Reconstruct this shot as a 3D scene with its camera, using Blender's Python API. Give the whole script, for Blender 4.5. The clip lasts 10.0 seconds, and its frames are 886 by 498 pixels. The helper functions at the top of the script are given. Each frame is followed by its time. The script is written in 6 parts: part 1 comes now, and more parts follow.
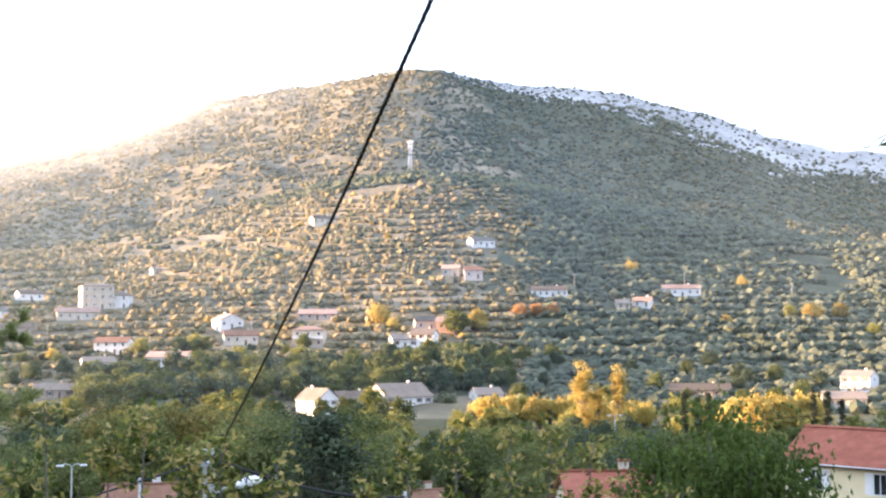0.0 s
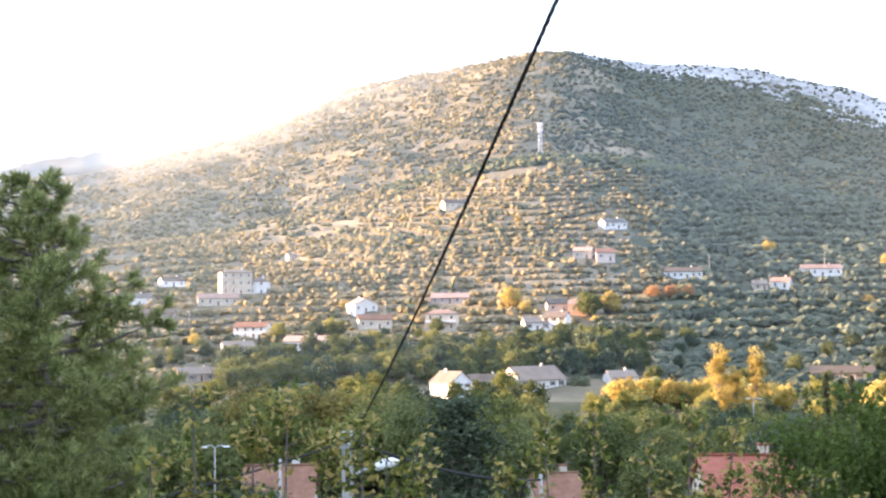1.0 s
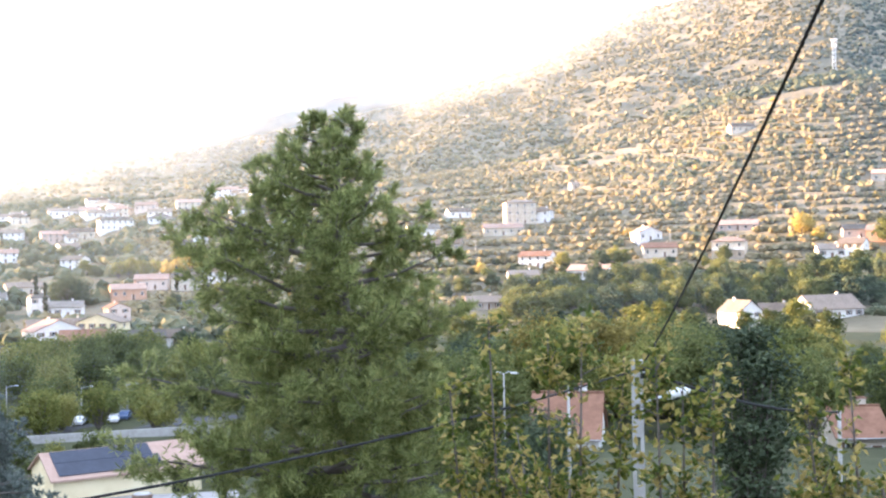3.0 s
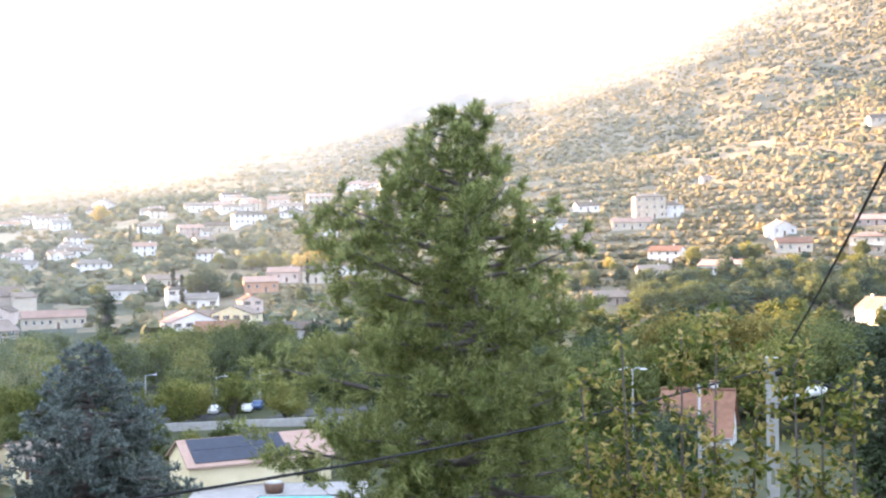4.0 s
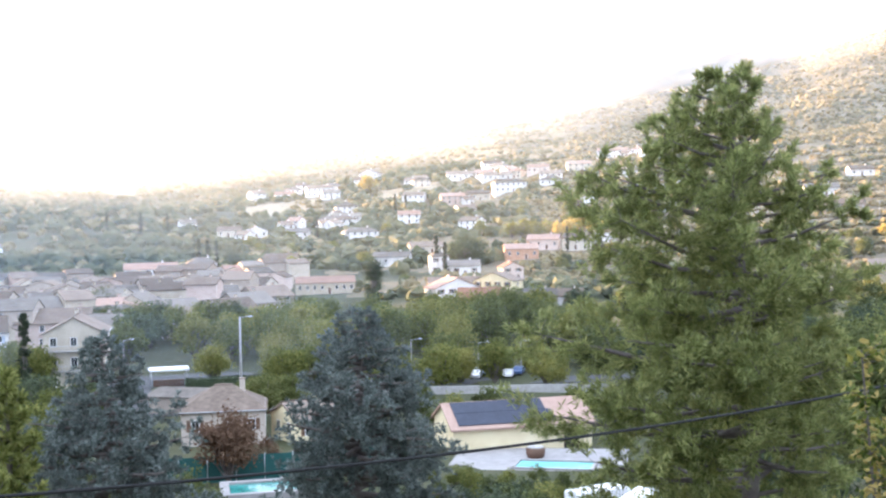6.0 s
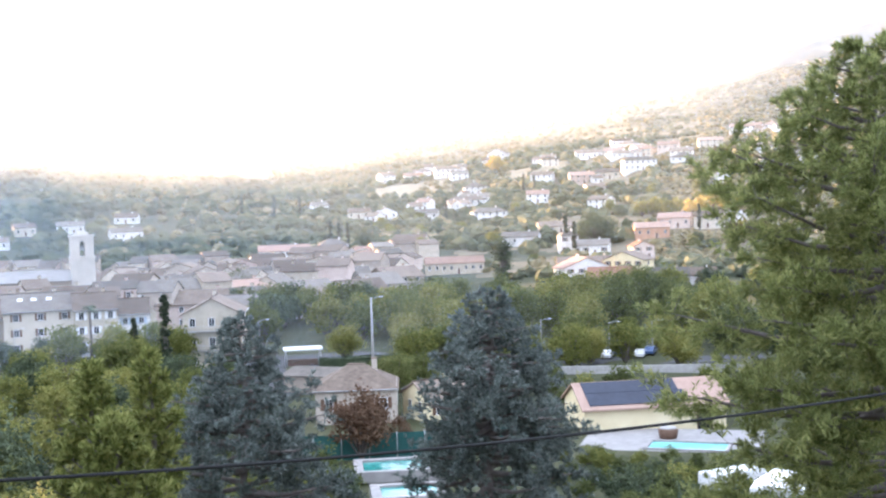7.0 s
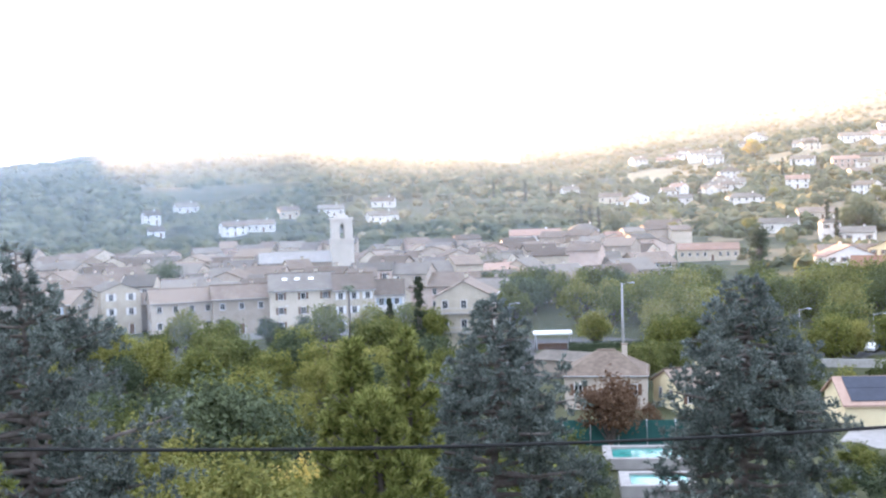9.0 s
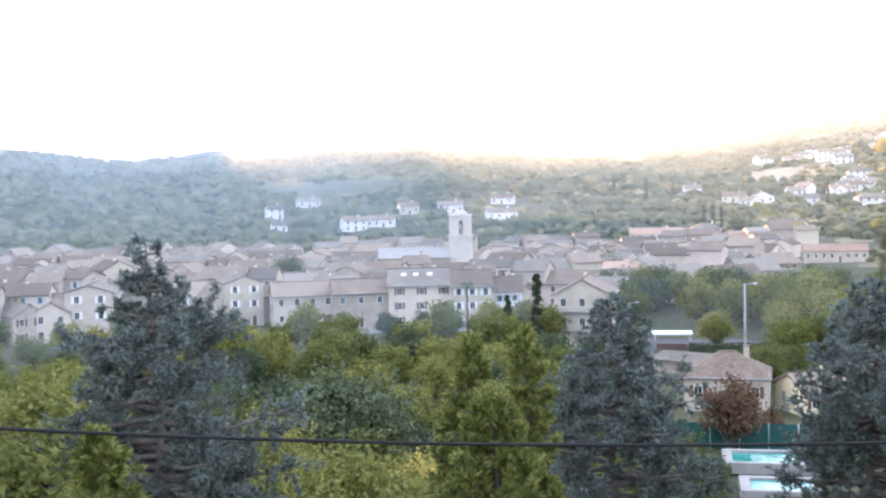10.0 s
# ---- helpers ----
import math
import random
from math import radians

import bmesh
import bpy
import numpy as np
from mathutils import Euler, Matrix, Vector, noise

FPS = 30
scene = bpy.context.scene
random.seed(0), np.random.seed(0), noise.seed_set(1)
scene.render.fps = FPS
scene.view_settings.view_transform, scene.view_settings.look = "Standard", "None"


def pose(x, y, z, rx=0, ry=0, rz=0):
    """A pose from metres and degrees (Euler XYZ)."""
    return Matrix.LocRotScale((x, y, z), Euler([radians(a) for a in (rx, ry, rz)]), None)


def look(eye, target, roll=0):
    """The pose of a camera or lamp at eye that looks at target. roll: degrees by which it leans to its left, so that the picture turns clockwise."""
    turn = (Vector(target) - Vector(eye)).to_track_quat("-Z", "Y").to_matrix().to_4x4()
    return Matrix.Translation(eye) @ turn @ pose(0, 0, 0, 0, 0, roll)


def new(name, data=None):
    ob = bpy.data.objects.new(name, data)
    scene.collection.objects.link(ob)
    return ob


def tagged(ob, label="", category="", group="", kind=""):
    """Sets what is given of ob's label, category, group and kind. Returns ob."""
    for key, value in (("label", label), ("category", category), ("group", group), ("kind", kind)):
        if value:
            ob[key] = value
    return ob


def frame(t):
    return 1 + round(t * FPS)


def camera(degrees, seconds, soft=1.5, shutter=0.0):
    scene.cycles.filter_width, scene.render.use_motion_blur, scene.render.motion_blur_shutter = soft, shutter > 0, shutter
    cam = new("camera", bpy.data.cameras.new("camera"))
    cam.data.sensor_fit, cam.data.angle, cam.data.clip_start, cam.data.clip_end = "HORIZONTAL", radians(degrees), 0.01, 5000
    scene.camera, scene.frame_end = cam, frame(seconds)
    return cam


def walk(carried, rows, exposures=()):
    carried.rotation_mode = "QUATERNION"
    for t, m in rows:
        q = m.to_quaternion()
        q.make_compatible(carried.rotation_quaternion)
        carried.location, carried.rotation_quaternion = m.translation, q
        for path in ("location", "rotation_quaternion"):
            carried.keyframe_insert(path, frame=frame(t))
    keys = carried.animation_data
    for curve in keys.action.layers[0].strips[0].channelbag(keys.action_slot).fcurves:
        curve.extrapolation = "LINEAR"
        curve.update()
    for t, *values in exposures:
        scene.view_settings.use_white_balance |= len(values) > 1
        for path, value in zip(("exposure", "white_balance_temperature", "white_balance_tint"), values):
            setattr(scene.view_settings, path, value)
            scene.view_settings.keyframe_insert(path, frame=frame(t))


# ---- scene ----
EXPOSURES = [(0.0, 3.1, 5200, 13), (1.0, 3.2, 5200, 13), (2.5, 3.45, 5250, 13), (5.0, 3.5, 5350, 13), (7.5, 3.5, 5450, 15), (10.0, 3.45, 5500, 15)]
cam = camera(40.29, 10.0, soft=2.3)
EYE = 28.0          # eye above the valley floor
ARM = 0.45          # the camera is swung round at arm's length
DEG = math.pi / 180
# seconds, yaw, pitch, lean
ROWS = [
    (0.0, -0.00, 4.00, 0.20),
    (0.5, 2.37, 3.86, 0.27),
    (1.0, 6.23, 3.25, 0.60),
    (1.5, 10.35, 2.03, 0.75),
    (2.0, 13.72, 0.88, 0.73),
    (2.5, 16.58, 0.24, 0.96),
    (3.0, 19.65, 0.08, 1.12),
    (4.5, 28.91, -0.27, 0.90),
    (5.0, 32.27, -0.53, 1.01),
    (5.5, 35.08, -0.87, 1.01),
    (7.0, 44.11, -2.19, 1.93),
    (7.5, 46.85, -2.07, 1.97),
    (8.0, 49.20, -2.18, 1.79),
    (8.5, 52.58, -2.67, 1.82),
    (9.0, 55.97, -2.54, 1.74),
    (9.5, 58.97, -2.62, 1.59),
    (10.0, 61.59, -2.55, 1.19),
]


def swung(yaw, pitch, lean):
    eye = pose(-ARM * math.sin(yaw * DEG), ARM * math.cos(yaw * DEG), EYE)
    return eye @ pose(0, 0, 0, 0, 0, yaw) @ pose(0, 0, 0, pitch) @ pose(0, 0, 0, 0, lean) @ pose(0, 0, 0, 90)


walk(cam, [(t, swung(yaw, pitch, lean)) for t, yaw, pitch, lean in ROWS], EXPOSURES)

# ---- light ----
SUN_AZ, SUN_EL = 90.0, 6.0          # bearing to the left of the first heading, height over the horizon
world = bpy.data.worlds.new("hazy_evening_sky")
scene.world = world
world.use_nodes = True
wn = world.node_tree.nodes
sky = wn.new("ShaderNodeTexSky")
sky.sky_type, sky.sun_disc = "NISHITA", False
sky.sun_elevation, sky.sun_rotation = SUN_EL * DEG, -SUN_AZ * DEG
sky.air_density, sky.dust_density, sky.ozone_density = 1.0, 4.0, 1.0
veil = wn.new("ShaderNodeMix")                       # thin white cloud in front of the blue
veil.data_type = "RGBA"
veil.inputs["Factor"].default_value = 0.72
veil.inputs["B"].default_value = (6.6, 6.7, 6.9, 1)
world.node_tree.links.new(sky.outputs[0], veil.inputs["A"])
world.node_tree.links.new(veil.outputs["Result"], wn["Background"].inputs[0])
wn["Background"].inputs[1].default_value = 0.05
sun = new("sun", bpy.data.lights.new("sun", "SUN"))
sun.data.energy, sun.data.angle, sun.data.color = 5.0, 0.5 * DEG, (1.0, 0.58, 0.25)
SUN_WAY = Vector((-math.sin(SUN_AZ * DEG) * math.cos(SUN_EL * DEG), math.cos(SUN_AZ * DEG) * math.cos(SUN_EL * DEG), math.sin(SUN_EL * DEG)))
sun.matrix_world = look((0, 0, 300), Vector((0, 0, 300)) - SUN_WAY)

# ---- materials ----
def material(name, stops, scale=1.0, rough=0.85, bump=0.3, bump_scale=None, island=0.0, metal=0.0, second=None, coords="Object", trans=0.0, obj_random=0.0, detail=6.0):
    """A surface whose colour wanders through the stops by noise at two scales, with fine relief.
    island / obj_random: how far each leaf clump or each object strays in brightness. second: scale of the coarse noise."""
    m = bpy.data.materials.new(name)
    m.use_nodes = True
    t = m.node_tree
    b = t.nodes["Principled BSDF"]
    tc = t.nodes.new("ShaderNodeTexCoord")

    def noise_at(s, d):
        n = t.nodes.new("ShaderNodeTexNoise")
        n.inputs["Scale"].default_value, n.inputs["Detail"].default_value = s, d
        t.links.new(tc.outputs[coords], n.inputs["Vector"])
        return n.outputs["Fac"]

    def calc(op, a, c):
        n = t.nodes.new("ShaderNodeMath")
        n.operation = op
        for k, v in enumerate((a, c)):
            if isinstance(v, (int, float)):
                n.inputs[k].default_value = v
            else:
                t.links.new(v, n.inputs[k])
        return n.outputs[0]
    fine, coarse = noise_at(scale, detail), noise_at(second or scale / 7, 3.0)
    fac = calc("ADD", calc("MULTIPLY", fine, 0.55), calc("MULTIPLY", coarse, 0.45))
    if island:
        g = t.nodes.new("ShaderNodeNewGeometry")
        fac = calc("ADD", fac, calc("MULTIPLY", calc("SUBTRACT", g.outputs["Random Per Island"], 0.5), island))
    if obj_random:
        o = t.nodes.new("ShaderNodeObjectInfo")
        fac = calc("ADD", fac, calc("MULTIPLY", calc("SUBTRACT", o.outputs["Random"], 0.5), obj_random))
    ramp = t.nodes.new("ShaderNodeValToRGB")
    t.links.new(fac, ramp.inputs[0])
    el = ramp.color_ramp.elements
    lo, hi = 0.28, 0.72
    for k, c in enumerate(stops):
        e = el[k] if k < 2 else el.new(0.5)
        e.color = (*c, 1)
    for k in range(len(stops)):
        el[k].position = lo + (hi - lo) * k / max(1, len(stops) - 1) if len(stops) > 1 else 0.5
    for k, c in enumerate(stops):
        el[k].color = (*c, 1)
    t.links.new(ramp.outputs[0], b.inputs["Base Color"])
    b.inputs["Roughness"].default_value, b.inputs["Metallic"].default_value = rough, metal
    if rough >= 0.88 or trans:
        b.inputs["Specular IOR Level"].default_value = 0.15
    if bump:
        n = t.nodes.new("ShaderNodeBump")
        n.inputs["Strength"].default_value, n.inputs["Distance"].default_value = bump, 0.4 / (bump_scale or scale)
        t.links.new(noise_at(bump_scale or scale, 4.0), n.inputs["Height"])
        t.links.new(n.outputs[0], b.inputs["Normal"])
    if trans:
        tr = t.nodes.new("ShaderNodeBsdfTranslucent")
        t.links.new(ramp.outputs[0], tr.inputs[0])
        mix = t.nodes.new("ShaderNodeMixShader")
        mix.inputs[0].default_value = trans
        t.links.new(b.outputs[0], mix.inputs[1])
        t.links.new(tr.outputs[0], mix.inputs[2])
        t.links.new(mix.outputs[0], t.nodes["Material Output"].inputs["Surface"])
    return m


M = {
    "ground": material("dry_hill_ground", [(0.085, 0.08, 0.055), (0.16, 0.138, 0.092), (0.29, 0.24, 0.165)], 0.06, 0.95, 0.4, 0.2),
    # leaf-litter ground, its colour darkened for the shade between trees
    "shade_wood_floor": material("shade_darkened_scrub_floor", [(0.045, 0.05, 0.034), (0.075, 0.08, 0.052), (0.12, 0.115, 0.078)], 0.08, 0.95, 0.5, 0.3),
    # olive scrub with golden sunlight put into its warm, light colour
    "olive": material("sun_toned_scrub", [(0.125, 0.115, 0.062), (0.23, 0.2, 0.11), (0.36, 0.3, 0.18)], 0.3, 0.9, 0.5, 2.0, island=0.35, trans=0.35),
    # evergreen foliage darkened in colour to stand for the right slopes' shade
    "oak_shade": material("shade_toned_evergreen_oak", [(0.04, 0.05, 0.036), (0.075, 0.085, 0.06), (0.125, 0.135, 0.09)], 0.3, 0.9, 0.5, 2.0, island=0.35, trans=0.1),
    "scrub_mid": material("mixed_hill_scrub", [(0.08, 0.08, 0.05), (0.14, 0.134, 0.08), (0.215, 0.195, 0.12)], 0.3, 0.9, 0.5, 2.0, island=0.3, trans=0.25),
    "oak": material("dark_scrub", [(0.06, 0.07, 0.042), (0.105, 0.115, 0.066), (0.175, 0.175, 0.1)], 0.3, 0.9, 0.5, 2.0, island=0.35, trans=0.25),
}
M.update({
    "scree": material("pale_limestone", [(0.14, 0.135, 0.13), (0.3, 0.292, 0.285), (0.47, 0.458, 0.45)], 0.06, 0.9, 0.6, 0.3),
    "leaf_green": material("green_foliage", [(0.066, 0.082, 0.029), (0.122, 0.14, 0.046), (0.21, 0.22, 0.076)], 0.8, 0.7, 0, island=0.28, trans=0.4, obj_random=0.25),
    "leaf_olive": material("olive_yellow_foliage", [(0.095, 0.11, 0.03), (0.19, 0.2, 0.053), (0.31, 0.29, 0.088)], 0.8, 0.7, 0, island=0.28, trans=0.4, obj_random=0.3),
    "leaf_dark": material("dark_foliage", [(0.04, 0.056, 0.033), (0.074, 0.095, 0.052), (0.125, 0.148, 0.076)], 0.8, 0.75, 0, island=0.28, trans=0.2, obj_random=0.25),
    # gold of autumn leaves, also painting low sun on some pines
    "leaf_gold": material("autumn_and_sunlit_gold_foliage", [(0.26, 0.195, 0.05), (0.44, 0.34, 0.09), (0.57, 0.48, 0.15)], 0.8, 0.7, 0, island=0.28, trans=0.4, obj_random=0.3),
    # orange-gold that puts low sunlight into the foliage colour
    "leaf_orange": material("sunlit_orange_foliage", [(0.3, 0.17, 0.07), (0.44, 0.26, 0.11), (0.56, 0.37, 0.18)], 0.8, 0.7, 0, island=0.28, trans=0.4),
    "leaf_amber": material("amber_green_foliage", [(0.125, 0.105, 0.03), (0.235, 0.195, 0.052), (0.37, 0.3, 0.085)], 0.8, 0.7, 0, island=0.28, trans=0.4, obj_random=0.2),
    "leaf_rust": material("rusty_red_foliage", [(0.085, 0.05, 0.032), (0.14, 0.085, 0.052), (0.2, 0.13, 0.08)], 0.8, 0.7, 0, island=0.28, trans=0.3),
    "leaf_fruit": material("yellowing_fruit_leaves", [(0.06, 0.085, 0.016), (0.14, 0.165, 0.03), (0.27, 0.245, 0.055), (0.38, 0.3, 0.1)], 3.0, 0.6, 0, island=0.7, trans=0.35),
    "needle": material("pine_needles", [(0.13, 0.155, 0.05), (0.245, 0.27, 0.092), (0.39, 0.395, 0.15)], 0.5, 0.6, 0, island=0.5, trans=0.5),
    "needle_light": material("young_green_needles", [(0.1, 0.12, 0.032), (0.195, 0.216, 0.058), (0.31, 0.312, 0.1)], 0.5, 0.6, 0, island=0.5, trans=0.45),
    "needle_blue": material("blue_grey_cedar_needles", [(0.08, 0.1, 0.09), (0.145, 0.17, 0.152), (0.23, 0.26, 0.235)], 0.5, 0.65, 0, island=0.5, trans=0.3),
    "bark": material("grey_brown_bark", [(0.072, 0.062, 0.056), (0.145, 0.126, 0.114), (0.235, 0.206, 0.186)], 4.0, 0.95, 0.7, 12.0),
    "plaster_white": material("white_render", [(0.58, 0.565, 0.54), (0.68, 0.665, 0.64), (0.77, 0.755, 0.73)], 0.6, 0.9, 0.15, 6.0, obj_random=0.25),
    "plaster_cream": material("cream_render", [(0.42, 0.37, 0.29), (0.53, 0.47, 0.38), (0.62, 0.56, 0.47)], 0.6, 0.9, 0.15, 6.0, obj_random=0.4),
    "plaster_yellow": material("pale_yellow_render", [(0.62, 0.53, 0.33), (0.72, 0.63, 0.41), (0.78, 0.70, 0.49)], 0.6, 0.9, 0.12, 6.0),
    "plaster_stone": material("old_stone_render", [(0.32, 0.272, 0.225), (0.41, 0.355, 0.3), (0.5, 0.44, 0.375)], 0.7, 0.95, 0.4, 4.0, obj_random=0.5),
    "tower_stone": material("pale_tower_stone", [(0.46, 0.425, 0.38), (0.55, 0.515, 0.465), (0.63, 0.595, 0.55)], 0.7, 0.92, 0.3, 4.0),
    "plaster_pink": material("pink_render", [(0.46, 0.36, 0.31), (0.55, 0.45, 0.39), (0.63, 0.54, 0.48)], 0.7, 0.95, 0.25, 5.0, obj_random=0.4),
    "plaster_orange": material("orange_render", [(0.4, 0.23, 0.15), (0.49, 0.3, 0.2), (0.56, 0.36, 0.26)], 0.7, 0.95, 0.25, 5.0),
    "tile_tan": material("old_tan_roof_tiles", [(0.105, 0.083, 0.065), (0.165, 0.131, 0.104), (0.24, 0.193, 0.154)], 1.6, 0.9, 0.6, 5.0, obj_random=0.6, second=0.25),
    "tile_grey": material("weathered_grey_roof_tiles", [(0.098, 0.087, 0.075), (0.148, 0.132, 0.114), (0.22, 0.196, 0.17)], 1.6, 0.9, 0.6, 5.0, obj_random=0.5, second=0.25),
    "tile_red": material("red_clay_roof_tiles", [(0.17, 0.058, 0.036), (0.24, 0.088, 0.056), (0.31, 0.125, 0.085)], 1.6, 0.88, 0.6, 5.0, obj_random=0.4, second=0.25),
    "tile_rust": material("rust_brown_roof_tiles", [(0.15, 0.082, 0.055), (0.22, 0.122, 0.08), (0.29, 0.168, 0.115)], 1.6, 0.9, 0.6, 5.0, second=0.25),
    "tile_salmon": material("salmon_roof_tiles", [(0.23, 0.155, 0.12), (0.31, 0.21, 0.165), (0.38, 0.27, 0.215)], 1.6, 0.88, 0.6, 5.0, obj_random=0.4, second=0.25),
    "glass_dark": material("dark_window_glass", [(0.015, 0.017, 0.02), (0.03, 0.034, 0.04)], 0.5, 0.12, 0),
    "wood_white": material("white_painted_wood", [(0.62, 0.62, 0.62), (0.78, 0.78, 0.78)], 3.0, 0.6, 0.1),
    "wood_blue": material("pale_blue_shutters", [(0.35, 0.42, 0.52), (0.48, 0.55, 0.65)], 3.0, 0.6, 0.1),
    "wood_brown": material("brown_shutters", [(0.09, 0.05, 0.03), (0.17, 0.10, 0.065)], 3.0, 0.7, 0.2),
    "concrete": material("weathered_concrete", [(0.26, 0.25, 0.23), (0.36, 0.35, 0.33), (0.46, 0.45, 0.43)], 2.0, 0.9, 0.3, 20.0),
    "paving": material("pale_paving", [(0.2, 0.19, 0.182), (0.27, 0.258, 0.248), (0.34, 0.327, 0.314)], 1.0, 0.85, 0.15, 10.0),
    "asphalt": material("grey_asphalt", [(0.05, 0.05, 0.052), (0.08, 0.08, 0.083), (0.12, 0.12, 0.123)], 1.5, 0.9, 0.2, 30.0),
    "solar": material("black_solar_mats", [(0.014, 0.018, 0.032), (0.022, 0.028, 0.048), (0.035, 0.042, 0.066)], 1.5, 0.7, 0.1),
    "cable": material("black_cable_rubber", [(0.004, 0.004, 0.004), (0.009, 0.009, 0.01)], 20.0, 0.85, 0.2),
    "steel": material("galvanised_steel", [(0.38, 0.39, 0.40), (0.55, 0.56, 0.57)], 6.0, 0.45, 0.1, metal=0.7),
    "white_paint": material("white_enamel", [(0.72, 0.72, 0.72), (0.82, 0.82, 0.82)], 2.0, 0.35, 0.0),
    "water": material("pool_water", [(0.16, 0.46, 0.47), (0.22, 0.56, 0.56), (0.32, 0.66, 0.64)], 0.5, 0.08, 0.1, 3.0),
    "water_deep": material("teal_pool_water", [(0.03, 0.17, 0.15), (0.055, 0.24, 0.21), (0.1, 0.32, 0.29)], 0.5, 0.1, 0.1, 3.0),
    "field": material("dry_stubble_field", [(0.20, 0.165, 0.11), (0.28, 0.235, 0.16), (0.36, 0.31, 0.22)], 0.1, 0.95, 0.3, 1.0),
    "leaf_bright": material("fresh_green_foliage", [(0.042, 0.066, 0.012), (0.076, 0.11, 0.02), (0.13, 0.168, 0.036)], 0.8, 0.6, 0, island=0.28, trans=0.4),
    "leaf_cypress": material("cypress_foliage", [(0.02, 0.03, 0.018), (0.038, 0.05, 0.028), (0.065, 0.078, 0.042)], 0.8, 0.75, 0, island=0.5, trans=0.15),
    "green_net": material("green_fence_netting", [(0.012, 0.065, 0.06), (0.022, 0.1, 0.09)], 2.0, 0.8, 0.2),
    "blue_tarp": material("blue_tarpaulin", [(0.06, 0.26, 0.46), (0.14, 0.38, 0.60)], 1.0, 0.5, 0.3),
    "car_blue": material("blue_car_paint", [(0.05, 0.09, 0.20), (0.08, 0.13, 0.27)], 2.0, 0.3, 0),
    "car_grey": material("silver_car_paint", [(0.35, 0.36, 0.38), (0.48, 0.49, 0.51)], 2.0, 0.3, 0, metal=0.4),
    "rubber": material("black_rubber", [(0.01, 0.01, 0.01), (0.025, 0.025, 0.025)], 8.0, 0.8, 0.1),
    "grass": material("rough_grass", [(0.03, 0.036, 0.018), (0.055, 0.06, 0.029), (0.098, 0.092, 0.052)], 0.25, 0.95, 0.4, 3.0),
})


def ease(u):
    u = np.clip(u, 0, 1)
    return u * u * (3 - 2 * u)


def fbm(x, y, octaves=4, seed=0.0):
    """Smooth value noise in about -1..1, for arrays."""
    total, amp, norm = 0 * x, 1.0, 0.0
    for o in range(octaves):
        xs, ys = x * 2 ** o + 17.3 * o + seed, y * 2 ** o - 9.1 * o + 2.7 * seed
        xi, yi = np.floor(xs), np.floor(ys)
        u, v = ease(xs - xi), ease(ys - yi)

        def h(i, j):
            s = np.sin((xi + i) * 127.1 + (yi + j) * 311.7 + o * 74.7) * 43758.5453
            return 2 * (s - np.floor(s)) - 1
        total = total + amp * ((h(0, 0) * (1 - u) + h(1, 0) * u) * (1 - v) + (h(0, 1) * (1 - u) + h(1, 1) * u) * v)
        norm += amp
        amp *= 0.5
    return total / norm


# the valley's forms by bearing (degrees, left of the first heading is positive):
# bearing, foot of the slope, its height, distance and rise of the front hill's crest, dip behind it, distance and rise of the skyline
FORMS = np.array([
    (-180, 250, 24, 700, 7.0, 0.0, 1500, 9.0),
    (-60, 250, 10, 800, 5.0, 0.0, 1700, 8.0),
    (-24, 380, 2, 880, 3.6, 4, 2500, 7.2),
    (-18, 380, 2, 880, 4.2, 6, 2400, 8.2),
    (-16.6, 380, 2, 880, 4.4, 8, 2300, 8.0),
    (-13, 380, 2, 890, 5.0, 10, 2250, 10.0),
    (-8.4, 380, 2, 900, 5.9, 14, 2250, 11.2),
    (-3, 380, 2, 920, 7.1, 20, 2200, 11.6),
    (1.3, 380, 2, 920, 7.6, 18, 2150, 12.6),
    (6, 385, 2, 900, 6.7, 14, 2150, 11.8),
    (11.5, 390, 2, 880, 5.2, 8, 2150, 10.6),
    (16, 395, 2, 860, 4.0, 6, 2100, 9.0),
    (22, 400, 2, 850, 3.3, 6, 2000, 7.5),
    (28, 410, 2, 900, 3.0, 6, 1900, 6.2),
    (36, 420, 2, 950, 2.4, 6, 1800, 4.7),
    (44, 430, 2, 950, 1.4, 8, 1700, 3.4),
    (52, 450, 1, 800, 0.6, 6, 1400, 2.2),
    (57, 460, 1, 760, 0.5, 3, 1250, 2.0),
    (63, 460, 1, 760, 0.8, 2, 1200, 2.5),
    (72, 460, 1, 760, 0.6, 2, 1150, 2.1),
    (76, 460, 1, 760, 0.5, 2, 1200, 1.6),
    (82, 460, 1, 760, 0.7, 2, 1250, 2.4),
    (82.8, 460, 1, 760, 0.7, 2, 2000, 2.6),
    # unseen ridges past the left edge, added tall to block the low sun
    (84.6, 460, 1, 800, 1.6, 0, 2600, 6.5),
    (87, 450, 2, 900, 3.0, 0, 2700, 9.5),
    (92, 450, 2, 900, 5.0, 0, 2600, 12.0),
    (110, 400, 4, 800, 9.0, 0, 1800, 14.0),
    (140, 300, 16, 700, 9.0, 0, 1500, 11.0),
    (180, 250, 24, 700, 7.0, 0.0, 1500, 9.0),
])


